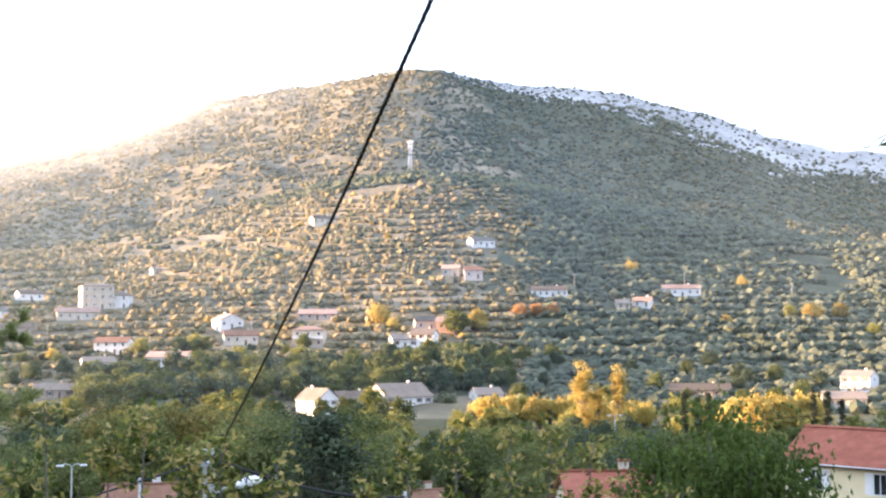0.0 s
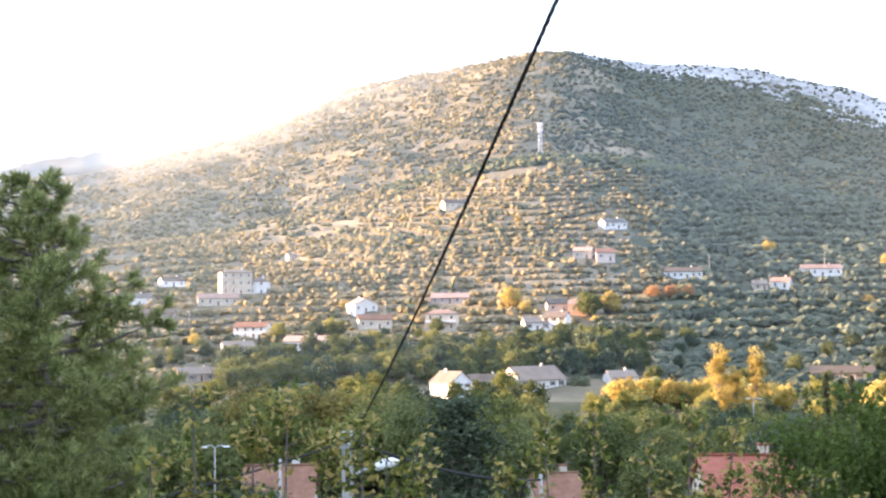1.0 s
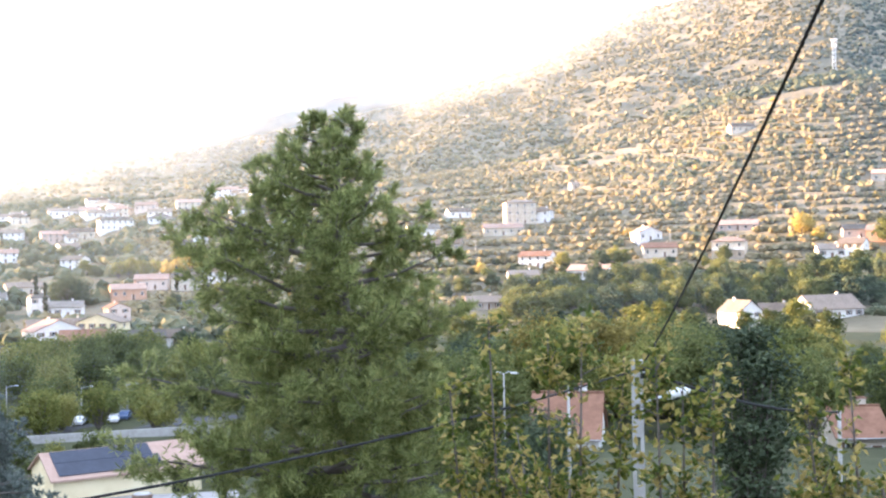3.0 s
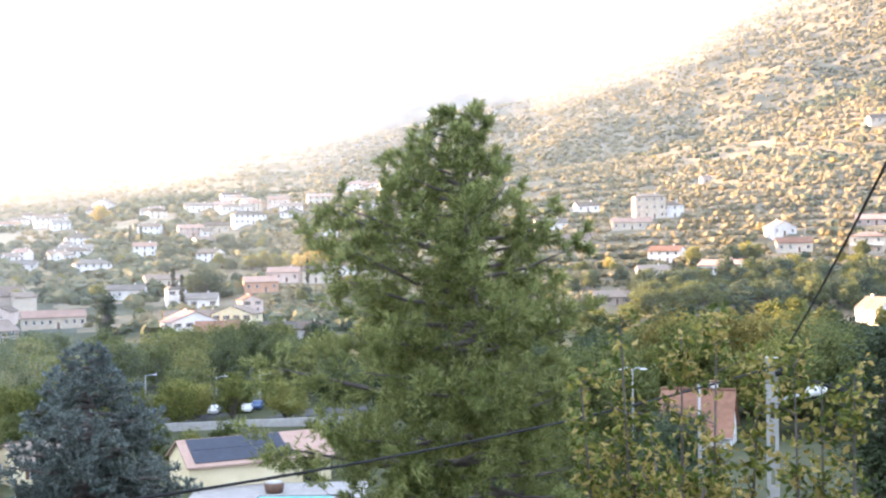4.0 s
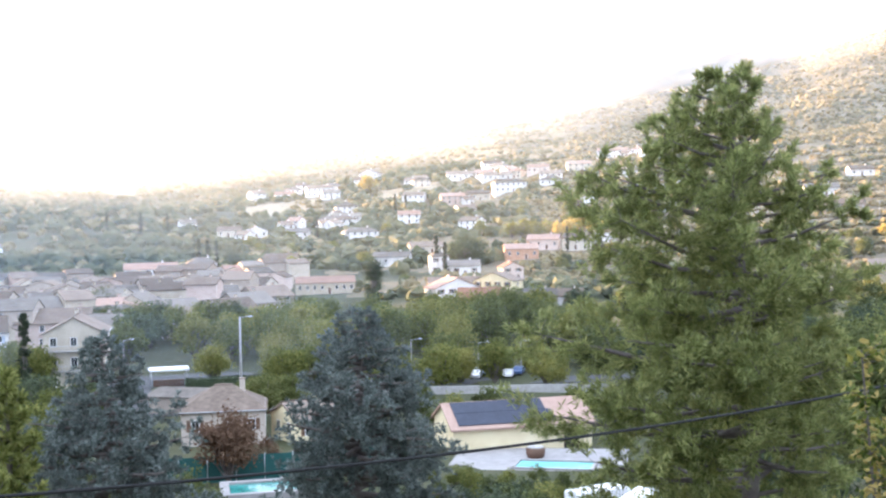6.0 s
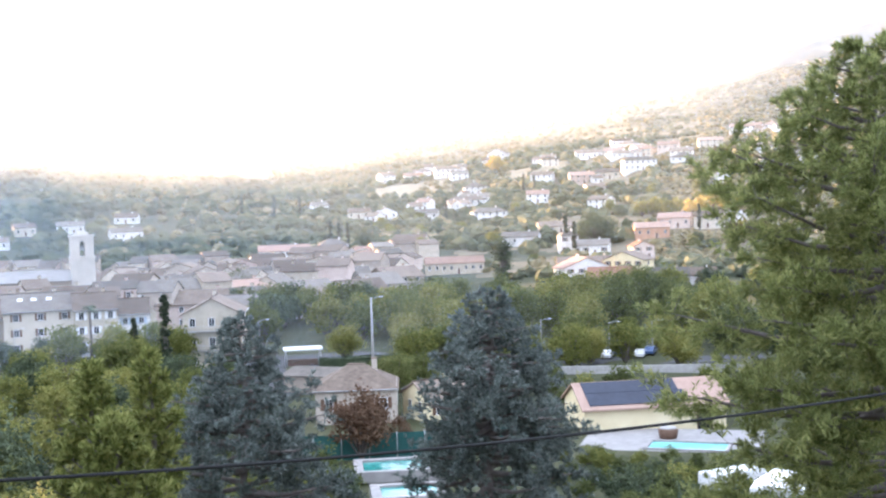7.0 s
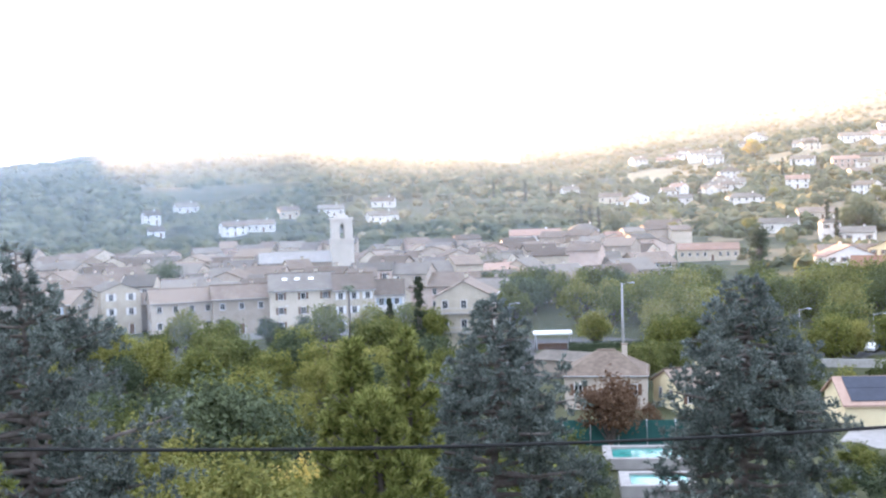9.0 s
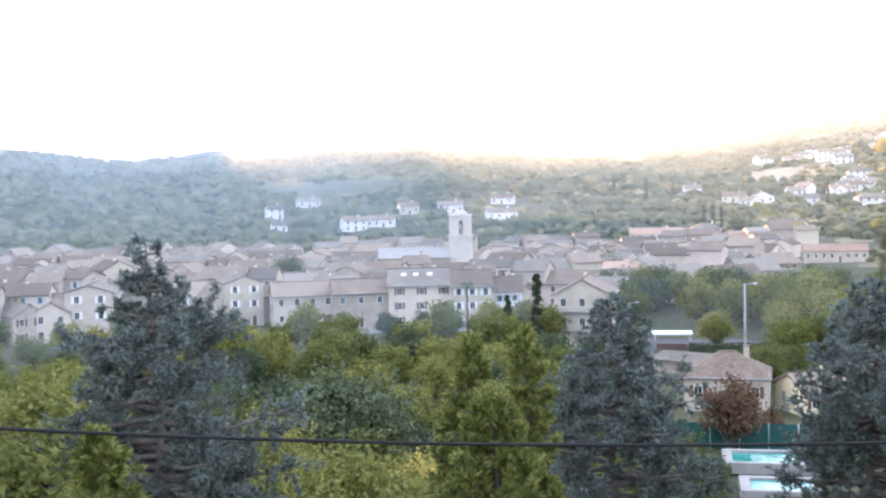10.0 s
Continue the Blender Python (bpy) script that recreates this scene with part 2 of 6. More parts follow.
def ground(x, y):
    """Height of the ground at arrays x, y."""
    x, y = np.asarray(x, float), np.asarray(y, float)
    r, a = np.hypot(x, y) + 1e-6, np.degrees(np.arctan2(-x, y))
    spread = np.where(a < 78, 1.1, 0.3)
    foot, zf, rc, ec, dip, rs, es = (sum(np.interp(a + o * spread, FORMS[:, 0], FORMS[:, k]) for o in (-1.6, -0.8, 0, 0.8, 1.6)) / 5 for k in range(1, 8))
    zc, zs = EYE + rc * np.tan(ec * DEG), EYE + rs * np.tan(es * DEG)
    rd = rc + 0.18 * (rs - rc)
    zd = zc - dip
    home = np.interp(r, (0, 8, 34, 46, 60, 80, 110, 150), (23, 21, 16, 11, 7.5, 4, 1, 0))
    rise = np.interp(r, (0, 8, 34, 60, 90, 130, 200, 300, 380), (23, 21, 16.5, 13, 11, 8, 4.5, 2.5, 2))   # a higher shelf to the right
    wr = 1 - ease((a - 12) / 14)
    home = home * (1 - wr) + rise * wr
    back = 23 + 0.12 * np.minimum(r, 300)          # the hillside that the camera's house stands on goes on rising behind
    w = ease((np.abs(a - 5) - 100) / 40)
    home = home * (1 - w) + back * w
    zf = zf * (1 - w) + np.maximum(zf, 23 + 0.12 * foot) * w
    low = home + (zf - home) * ease((r - 200) / (foot - 200))
    mid = zf + (zc - zf) * (0.45 * ease((r - foot) / (rc - foot)) + 0.55 * np.clip((r - foot) / (rc - foot), 0, 1))
    drop = zc + (zd - zc) * ease((r - rc) / (rd - rc))
    u = np.clip((r - rd) / (rs - rd), 0, 1)
    high = zd + (zs - zd) * (0.6 * u + 0.4 * u * u * (3 - 2 * u))
    past = zs - (r - rs) * 0.18
    z = np.where(r < foot, low, np.where(r < rc, mid, np.where(r < rd, drop, np.where(r < rs, high, np.maximum(past, 60)))))
    wild = ease((r - foot) / 250)
    z = z + wild * (7 * fbm(x / 150, y / 150, 3, 3.1) * np.clip((r - foot) / 500, 0, 1) * np.where(r < rs - 200, 1, 0.6))
    z = z + ease((r - rd) / 300) * (16 * fbm(x / 230, y / 230, 4, 8.0) + 5 * fbm(x / 45, y / 45, 3, 1.0)) * ease((es - 3) / 4)
    z = z + ease((r - rc) / 80) * (3.0 * fbm(x / 24, y / 24, 3, 6.0) + 4 * np.abs(fbm(x / 70, y / 70, 2, 7.0))) * ease((es - 3) / 4)
    # old olive terraces on the lower slopes
    step = 4.0 + 1.1 * fbm(x / 190, y / 190, 3, 5.0)
    k = (z + 1.3 * fbm(x / 80, y / 80, 2, 15.0)) / step
    k = (np.floor(k) + np.clip((k - np.floor(k) - 0.62) / 0.3, 0, 1)) * step
    t = ease((r - foot - 30) / 80) * (1 - ease((r - rc + 150) / 200)) * np.clip(0.85 + 0.6 * fbm(x / 95, y / 95, 2, 12.0), 0.35, 0.92)
    z = z * (1 - t) + k * t
    return z + 0.25 * fbm(x / 9, y / 9, 2, 2.0) * ease((r - 20) / 60)


def z_at(x, y):
    return float(ground(x, y))


def mesh_of(name, verts, faces, mats=(), smooth=False):
    me = bpy.data.meshes.new(name)
    me.from_pydata([tuple(v) for v in verts] if not isinstance(verts, np.ndarray) else verts.tolist(), [], faces if isinstance(faces, list) else faces.tolist())
    for m in mats:
        me.materials.append(m)
    if smooth:
        me.polygons.foreach_set("use_smooth", np.ones(len(me.polygons), bool))
    me.update()
    return me


def build_ground():
    az = np.concatenate([np.arange(-180, -30, 5.0), np.arange(-30, 90, 0.2), np.arange(90, 180, 5.0)])
    rad = np.concatenate([[0.02, 1.0, 4, 8], np.arange(12, 150, 4.0), np.arange(150, 360, 7.0), np.arange(360, 1000, 4.5), np.arange(1000, 2600, 14.0), [2700, 2900, 3200, 3700, 4400]])
    A, R = np.meshgrid(az * DEG, rad, indexing="ij")
    X, Y = -R * np.sin(A), R * np.cos(A)
    Z = ground(X, Y)
    verts = np.stack([X, Y, Z], -1).reshape(-1, 3)
    n, m = len(az), len(rad)
    i, j = np.meshgrid(np.arange(n), np.arange(m - 1), indexing="ij")
    i2 = (i + 1) % n
    faces = np.stack([i * m + j, i * m + j + 1, i2 * m + j + 1, i2 * m + j], -1).reshape(-1, 4)
    me = mesh_of("ground", verts, faces, [M["ground"], M["scree"], M["grass"], M["field"], M["shade_wood_floor"]], True)
    # bare limestone along the skyline and in the old cutting, grass on the valley floor
    cx, cy = X.ravel()[faces[:, 0]], Y.ravel()[faces[:, 0]]
    r, a = np.hypot(cx, cy), np.degrees(np.arctan2(-cx, cy))
    rs, rc = np.interp(a, FORMS[:, 0], FORMS[:, 6]), np.interp(a, FORMS[:, 0], FORMS[:, 3])
    rock = fbm(cx / 60, cy / 60, 4, 4.0)
    rim = (a > -22) & (a < 3.2) & (r > rs - np.interp(a, (-22, -13, -4, 3.2), (500, 420, 230, 60)) + 160 * rock)
    cut = (np.abs(a - 7.5) < 4.2 + 2 * rock) & (r > rc + 60 + 60 * rock) & (r < rc + 250)
    floor = (r < np.interp(a, FORMS[:, 0], FORMS[:, 1]) - 15)
    field = ((a > 43.4) & (a < 47.4) & (r > 770) & (r < 858)) | ((a > 52) & (a < 57) & (r > 1130) & (r < 1230)) | ((a > 38) & (a < 41.5) & (r > 800) & (r < 850))
    # bearings whose ground takes the floor colour with shade in it
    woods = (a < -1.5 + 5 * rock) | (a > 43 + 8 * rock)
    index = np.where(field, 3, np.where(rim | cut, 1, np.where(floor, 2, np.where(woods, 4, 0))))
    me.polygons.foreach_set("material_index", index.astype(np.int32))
    ob = new("ground", me)
    return tagged(ob, "dry valley floor and terraced scrub-covered hillsides", "ground", kind="structure")


build_ground()


# ---- sheets standing in for haze ----
def haze_sheet_material(name, along, upward, albedo=(0.86, 0.9, 0.95), streak=0.5):
    """A see-through sheet that stands in for haze and scatters the light falling on it. along, upward: (share, density)
    stops over the sheet's length and height.
    """
    m = bpy.data.materials.new(name)
    m.use_nodes = True
    t = m.node_tree
    t.nodes.remove(t.nodes["Principled BSDF"])
    uv = t.nodes.new("ShaderNodeTexCoord")
    sep = t.nodes.new("ShaderNodeSeparateXYZ")
    t.links.new(uv.outputs["UV"], sep.inputs[0])

    def stops(socket, rows):
        r = t.nodes.new("ShaderNodeValToRGB")
        el = r.color_ramp.elements
        r.color_ramp.interpolation = "EASE"
        while len(el) < len(rows):
            el.new(0.5)
        for k, (p, d) in enumerate(rows):
            el[k].position = p
        for k, (p, d) in enumerate(rows):
            el[k].color = (d, d, d, 1)
        t.links.new(socket, r.inputs[0])
        return r.outputs[0]

    def times(p, q):
        n = t.nodes.new("ShaderNodeMath")
        n.operation, n.use_clamp = "MULTIPLY", True
        t.links.new(p, n.inputs[0])
        t.links.new(q, n.inputs[1])
        return n.outputs[0]
    stretch = t.nodes.new("ShaderNodeMapping")
    stretch.inputs["Scale"].default_value = (16, 2.2, 1)
    t.links.new(uv.outputs["UV"], stretch.inputs[0])
    noise = t.nodes.new("ShaderNodeTexNoise")
    noise.inputs["Scale"].default_value, noise.inputs["Detail"].default_value = 1.0, 3.0
    t.links.new(stretch.outputs[0], noise.inputs["Vector"])
    wisp = t.nodes.new("ShaderNodeMapRange")
    wisp.inputs["From Min"].default_value, wisp.inputs["From Max"].default_value = 0.3, 0.7
    wisp.inputs["To Min"].default_value, wisp.inputs["To Max"].default_value = 1 - streak, 1.0 + 0.3 * streak
    t.links.new(noise.outputs["Fac"], wisp.inputs["Value"])
    fac = times(times(stops(sep.outputs[0], along), stops(sep.outputs[1], upward)), wisp.outputs[0])
    clear = t.nodes.new("ShaderNodeBsdfTransparent")
    back, through_it = t.nodes.new("ShaderNodeBsdfDiffuse"), t.nodes.new("ShaderNodeBsdfTranslucent")
    for n in (back, through_it):
        n.inputs[0].default_value = (*albedo, 1)
    half, mix = t.nodes.new("ShaderNodeMixShader"), t.nodes.new("ShaderNodeMixShader")
    t.links.new(back.outputs[0], half.inputs[1])
    t.links.new(through_it.outputs[0], half.inputs[2])
    t.links.new(fac, mix.inputs[0])
    t.links.new(clear.outputs[0], mix.inputs[1])
    t.links.new(half.outputs[0], mix.inputs[2])
    t.links.new(mix.outputs[0], t.nodes["Material Output"].inputs["Surface"])
    return m


def haze_sheet(a0, a1, reach, foot, head, mat, label):
    """A haze sheet curved round the eye between two bearings; reach, foot and head (degrees of rise) are functions of
    the bearing.
    """
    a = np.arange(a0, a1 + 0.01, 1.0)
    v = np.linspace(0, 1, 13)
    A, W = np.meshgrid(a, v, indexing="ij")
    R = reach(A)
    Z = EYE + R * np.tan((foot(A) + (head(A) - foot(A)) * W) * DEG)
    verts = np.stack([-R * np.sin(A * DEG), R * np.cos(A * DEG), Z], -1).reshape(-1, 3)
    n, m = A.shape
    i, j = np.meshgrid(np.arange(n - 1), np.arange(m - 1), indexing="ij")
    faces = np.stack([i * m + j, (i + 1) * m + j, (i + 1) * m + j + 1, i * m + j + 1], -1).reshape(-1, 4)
    me = mesh_of("haze_sheet", verts, faces, [mat], True)
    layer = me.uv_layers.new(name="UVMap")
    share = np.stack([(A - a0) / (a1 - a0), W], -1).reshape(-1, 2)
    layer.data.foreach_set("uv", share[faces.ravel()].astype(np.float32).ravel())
    return tagged(new("haze_sheet", me), label, "mist", kind="stuff")


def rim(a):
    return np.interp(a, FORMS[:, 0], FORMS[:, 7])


def build_haze_sheets():
    along = ((0, 0.0), (0.15, 0.22), (0.3, 0.3), (0.45, 0.3), (0.6, 0.26), (0.7, 0.4), (0.8, 0.9), (0.93, 0.9), (1, 0.0))
    near = haze_sheet_material("thin_evening_haze", along, ((0, 0.0), (0.12, 0.075), (0.5, 0.13), (1, 0.0)), (0.66, 0.82, 1.0), 0.35)
    far = haze_sheet_material("thin_upper_haze", along, ((0, 0.0), (0.12, 0.03), (0.5, 0.035), (1, 0.0)), (0.6, 0.8, 1.0), 0.35)
    # see-through sheets added round the eye in place of hazy air
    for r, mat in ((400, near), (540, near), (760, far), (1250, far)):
        haze_sheet(-34, 96, lambda a, r=r: r + 0 * a, lambda a: -4.5 + 0 * a, lambda a: rim(a) + 5, mat, "see-through bluish sheet standing in for valley haze")
    floor_haze = haze_sheet_material("valley_floor_haze", ((0, 0.0), (0.42, 0.2), (0.55, 0.7), (0.7, 1.0), (0.93, 1.0), (1, 0.0)), ((0, 0.09), (0.6, 0.09), (1, 0.0)), (0.7, 0.84, 1.0), 0.3)
    haze_sheet(-10, 96, lambda a: 212 + 0 * a, lambda a: -9.0 + 0 * a, lambda a: rim(a) + 4, floor_haze, "see-through bluish sheet standing in for valley-floor haze")
    # white sheet set against the skyline from the eye, fading it into glare
    low = haze_sheet_material("skyline_haze_sheet", ((0, 0.0), (0.06, 0.3), (0.15, 0.9), (0.35, 0.9), (0.48, 0.7), (0.62, 0.4), (1, 0.4)), ((0, 0.0), (0.28, 0.06), (0.42, 0.24), (0.54, 0.6), (0.62, 0.6), (0.76, 0.15), (1, 0.0)), albedo=(0.9, 0.94, 0.98), streak=0.4)
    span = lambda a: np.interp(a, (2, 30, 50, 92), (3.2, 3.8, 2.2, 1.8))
    haze_sheet(2, 92, lambda a: np.interp(a, FORMS[:, 0], FORMS[:, 3]) + 70, lambda a: rim(a) - span(a), lambda a: rim(a) + 0.8 * span(a), low, "white see-through sheet fading the ridge into haze")


build_haze_sheets()


def ico(level):
    bm = bmesh.new()
    bmesh.ops.create_icosphere(bm, subdivisions=level, radius=1)
    v = np.array([p.co[:] for p in bm.verts])
    f = np.array([[q.index for q in p.verts] for p in bm.faces])
    bm.free()
    return v, f


def clumps(name, places, sizes, mat, label, category, squash=0.75, level=2, jag=0.38, seed=1):
    """Many small bushy crowns joined into one mesh: each a ragged lump of its own shape."""
    rng = np.random.default_rng(seed)
    v0, f0 = ico(level)
    kinds = []
    for k in range(10):
        w = v0 * (1 + jag * rng.standard_normal((len(v0), 1)) * 0.8)
        w = w + 0.12 * rng.standard_normal(v0.shape)
        w[:, 2] *= squash * rng.uniform(0.85, 1.2)
        kinds.append(w)
    V, F, base = [], [], 0
    for (x, y, z), s in zip(places, sizes):
        w = kinds[rng.integers(10)] * s
        c, d = np.cos(t := rng.uniform(0, 6.28)), np.sin(t)
        w = np.stack([w[:, 0] * c - w[:, 1] * d, w[:, 0] * d + w[:, 1] * c, w[:, 2]], 1)
        V.append(w + (x, y, z + 0.45 * s * squash))
        F.append(f0 + base)
        base += len(v0)
    ob = new(name, mesh_of(name, np.concatenate(V), np.concatenate(F), [mat]))
    return tagged(ob, label, category, kind="stuff")


def scatter(n, a0, a1, r0, r1, seed, rows=0.0, clear=0.0, power=1.0):
    """Places on the ground between two bearings and distances, thinned by patches."""
    rng = np.random.default_rng(seed)
    a, r = rng.uniform(a0, a1, n) * DEG, r0 + (r1 - r0) * rng.uniform(0, 1, n) ** power
    x, y = -r * np.sin(a), r * np.cos(a)
    keep = fbm(x / 60, y / 60, 3, seed * 1.7) > clear
    x, y = x[keep], y[keep]
    return np.stack([x, y, ground(x, y)], 1), rng


def clear_of(p, spots):
    """Leaves out what would stand in a house."""
    keep = np.ones(len(p), bool)
    for x, y, d in spots:
        keep &= np.hypot(p[:, 0] - x, p[:, 1] - y) > d
    return p[keep]


def plant_hills():
    spots = [(o.location.x, o.location.y, 11.0) for o in scene.objects if o.get("category") in ("house", "church") and o.parent is None]
    spots += [(o.location.x * 0.985, o.location.y * 0.985, 7.0) for o in scene.objects if o.get("category") == "house" and o.parent is None and o.location.length > 380]
    for n, a0, a1, r0, r1, seed, clear, lo, hi, mat, name, label, cat, level, jag in (
            (21000, -4.5, 34, 430, 900, 11, -0.35, 1.1, 2.4, "olive", "olive_grove", "olive trees coloured warm for low sun on old terraces", "olive trees", 2, 0.2),
            (7000, -24, 34, 395, 950, 12, 0.0, 1.2, 3.0, "oak", "hill_scrub", "dark evergreen scrub on the lower hillside", "scrub", 2, 0.22),
            (260, -6, 30, 430, 900, 31, 0.12, 1.2, 2.6, "leaf_gold", "autumn_bushes", "golden autumn trees dotted over the terraces", "trees", 2, 0.2),
            # these two carry the slope's shade in their foliage colour
            (9500, -24, -3.5, 392, 860, 15, -0.5, 1.4, 3.2, "oak_shade", "slope_woods", "dense evergreen woods coloured dark for the slope's shade", "woods", 1, 0.22),
            (12000, -24, 1, 800, 2150, 20, -0.4, 1.5, 3.6, "oak_shade", "shade_scrub", "dense scrub coloured dark for the mountain's shaded flank", "scrub", 1, 0.25),
            (12000, 0, 32, 930, 2150, 22, -0.4, 1.4, 3.4, "olive", "pale_scrub", "pale scrub coloured warm for the sunlit flank", "scrub", 1, 0.25),
            (900, -6, 9, 830, 960, 16, -0.25, 2.2, 4.4, "oak", "crest_pines", "dark pines along the front hill's crest", "pines", 2, 0.25),
            (30000, -26, 62, 940, 2250, 13, -0.45, 1.3, 3.8, "scrub_mid", "mountain_scrub", "dark scrub and pines on the mountain's flank", "scrub", 1, 0.25),
            (13000, 34, 90, 500, 1300, 14, -0.3, 1.8, 4.4, "oak", "valley_woods", "dark woods on the hills behind the town", "woods", 1, 0.25),
            (1500, 24, 60, 400, 900, 18, -0.05, 1.6, 3.8, "olive", "garden_trees", "grey-green garden trees among the villas", "garden trees", 2, 0.2),
            (900, 24, 60, 380, 900, 19, 0.0, 2.0, 4.6, "oak", "garden_evergreens", "dark garden evergreens among the villas", "garden trees", 2, 0.2)):
        p, rng = scatter(n, a0, a1, r0, r1, seed, clear=clear)
        p = clear_of(p, spots)
        if name in ("mountain_scrub", "shade_scrub", "valley_woods"):     # thin on the bare rim, none on the fields
            r, a = np.hypot(p[:, 0], p[:, 1]), np.degrees(np.arctan2(-p[:, 0], p[:, 1]))
            rs = np.interp(a, FORMS[:, 0], FORMS[:, 6])
            bare = (a > -22) & (a < 3.2) & (r > rs - np.interp(a, (-22, -13, -4, 3.2), (420, 360, 190, 60))) & (rng.uniform(0, 1, len(p)) < 0.8)
            bare |= ((a > 43.4) & (a < 47.4) & (r > 765) & (r < 862)) | ((a > 52) & (a < 57) & (r > 1125) & (r < 1235)) | ((a > 38) & (a < 41.5) & (r > 795) & (r < 855))
            p = p[~bare]
        if name in ("olive_grove", "hill_scrub", "autumn_bushes"):      # they stand on the treads of the terraces
            u = np.hypot(p[:, 0], p[:, 1])[:, None]
            d = p[:, :2] / u * 1.5
            p = p[ground(p[:, 0] + d[:, 0], p[:, 1] + d[:, 1]) - ground(p[:, 0] - d[:, 0], p[:, 1] - d[:, 1]) < 1.25]
        clumps(name, p, rng.uniform(lo, hi, len(p)), M[mat], label, cat, level=level, jag=jag, seed=seed + 1)


# ---- builders ----
def thing(name, m, label, category, group=""):
    ob = new(name)
    ob.empty_display_size = 0.2
    ob.matrix_basis = m
    return tagged(ob, label, category, group)


def part(name, me, parent, label="", m=None):
    ob = new(name, me)
    ob.parent = parent
    if m is not None:
        ob.matrix_basis = m
    return tagged(ob, label)


def raw(verts, faces, mat, name="piece", smooth=False):
    return mesh_of(name, [tuple(v) for v in verts], [list(f) for f in faces], [mat], smooth)


def box(x0, x1, y0, y1, z0, z1, mat, name="box", bevel=0.0):
    bm = bmesh.new()
    bmesh.ops.create_cube(bm, size=1)
    for v in bm.verts:
        v.co = ((x0 + x1) / 2 + v.co.x * (x1 - x0), (y0 + y1) / 2 + v.co.y * (y1 - y0), (z0 + z1) / 2 + v.co.z * (z1 - z0))
    if bevel:
        bmesh.ops.bevel(bm, geom=list(bm.edges), offset=bevel, segments=2, affect="EDGES")
    me = bpy.data.meshes.new(name)
    bm.to_mesh(me)
    bm.free()
    me.materials.append(mat)
    return me


def tube(points, radii, mat, sides=8, name="tube"):
    """A round bar swept along points; radii one number or one for each point."""
    p = np.array(points, float)
    n = len(p)
    rr = np.full(n, radii) if np.isscalar(radii) else np.array(radii, float)
    d = np.gradient(p, axis=0)
    d /= np.linalg.norm(d, axis=1)[:, None] + 1e-9
    up = np.array([0, 0, 1.0]) if abs(d[0, 2]) < 0.9 else np.array([1.0, 0, 0])
    s = np.cross(d, up)
    s /= np.linalg.norm(s, axis=1)[:, None] + 1e-9
    t = np.cross(s, d)
    a = np.arange(sides) * 2 * math.pi / sides
    v = p[:, None] + rr[:, None, None] * (np.cos(a)[None, :, None] * s[:, None] + np.sin(a)[None, :, None] * t[:, None])
    v = v.reshape(-1, 3)
    f = [[i * sides + j, i * sides + (j + 1) % sides, (i + 1) * sides + (j + 1) % sides, (i + 1) * sides + j] for i in range(n - 1) for j in range(sides)]
    f += [list(range(sides))[::-1], [(n - 1) * sides + j for j in range(sides)]]
    return mesh_of(name, v, f, [mat], True)


def joined(name, meshes):
    """One mesh out of several, with their materials."""
    bm, mats = bmesh.new(), []
    for me in meshes:
        start = len(bm.faces)
        bm.from_mesh(me)
        k = []
        for m in me.materials:
            if m not in mats:
                mats.append(m)
            k.append(mats.index(m))
        bm.faces.ensure_lookup_table()
        for f in bm.faces[start:]:
            f.material_index = k[min(f.material_index, len(k) - 1)]
    out = bpy.data.meshes.new(name)
    bm.to_mesh(out)
    bm.free()
    for m in mats:
        out.materials.append(m)
    return out


WINDOWS = {}


def window_mesh(w, h, shutter=None):
    """Frame with its sill and mullion round a dark pane set back, and two shutters folded back."""
    key = (round(w, 1), round(h, 1))
    if key not in WINDOWS:
        w, h = key
        f = M["wood_white"]
        bars = [box(-w / 2 - .06, -w / 2 + .05, -.05, .06, -h / 2, h / 2, f), box(w / 2 - .05, w / 2 + .06, -.05, .06, -h / 2, h / 2, f),
                box(-w / 2 + .05, w / 2 - .05, -.05, .06, h / 2 - .08, h / 2, f), box(-w / 2 + .05, w / 2 - .05, -.09, .06, -h / 2, -h / 2 + .08, f),
                box(-.03, .03, -.04, .05, -h / 2 + .08, h / 2 - .08, f)]
        pane = box(-w / 2 + .05, w / 2 - .05, -.012, .03, -h / 2 + .08, h / 2 - .08, M["glass_dark"])
        WINDOWS[key] = (joined("window_frame", bars), pane, {})
    return WINDOWS[key]


def add_window(parent, m, w, h, shutter=None):
    frame_me, pane_me, shut = window_mesh(w, h)
    win = part("window", frame_me, parent, "", m)
    part("pane", pane_me, win)
    if shutter:
        if shutter not in shut:
            s = M[shutter]
            shut[shutter] = box(-w / 4, w / 4, -.03, .03, -h / 2, h / 2, s, "shutter", .012)
        for side in (-1, 1):
            part("shutter", shut[shutter], win, "", pose(side * (w * 0.75 + .07), -.05, 0))
    return win


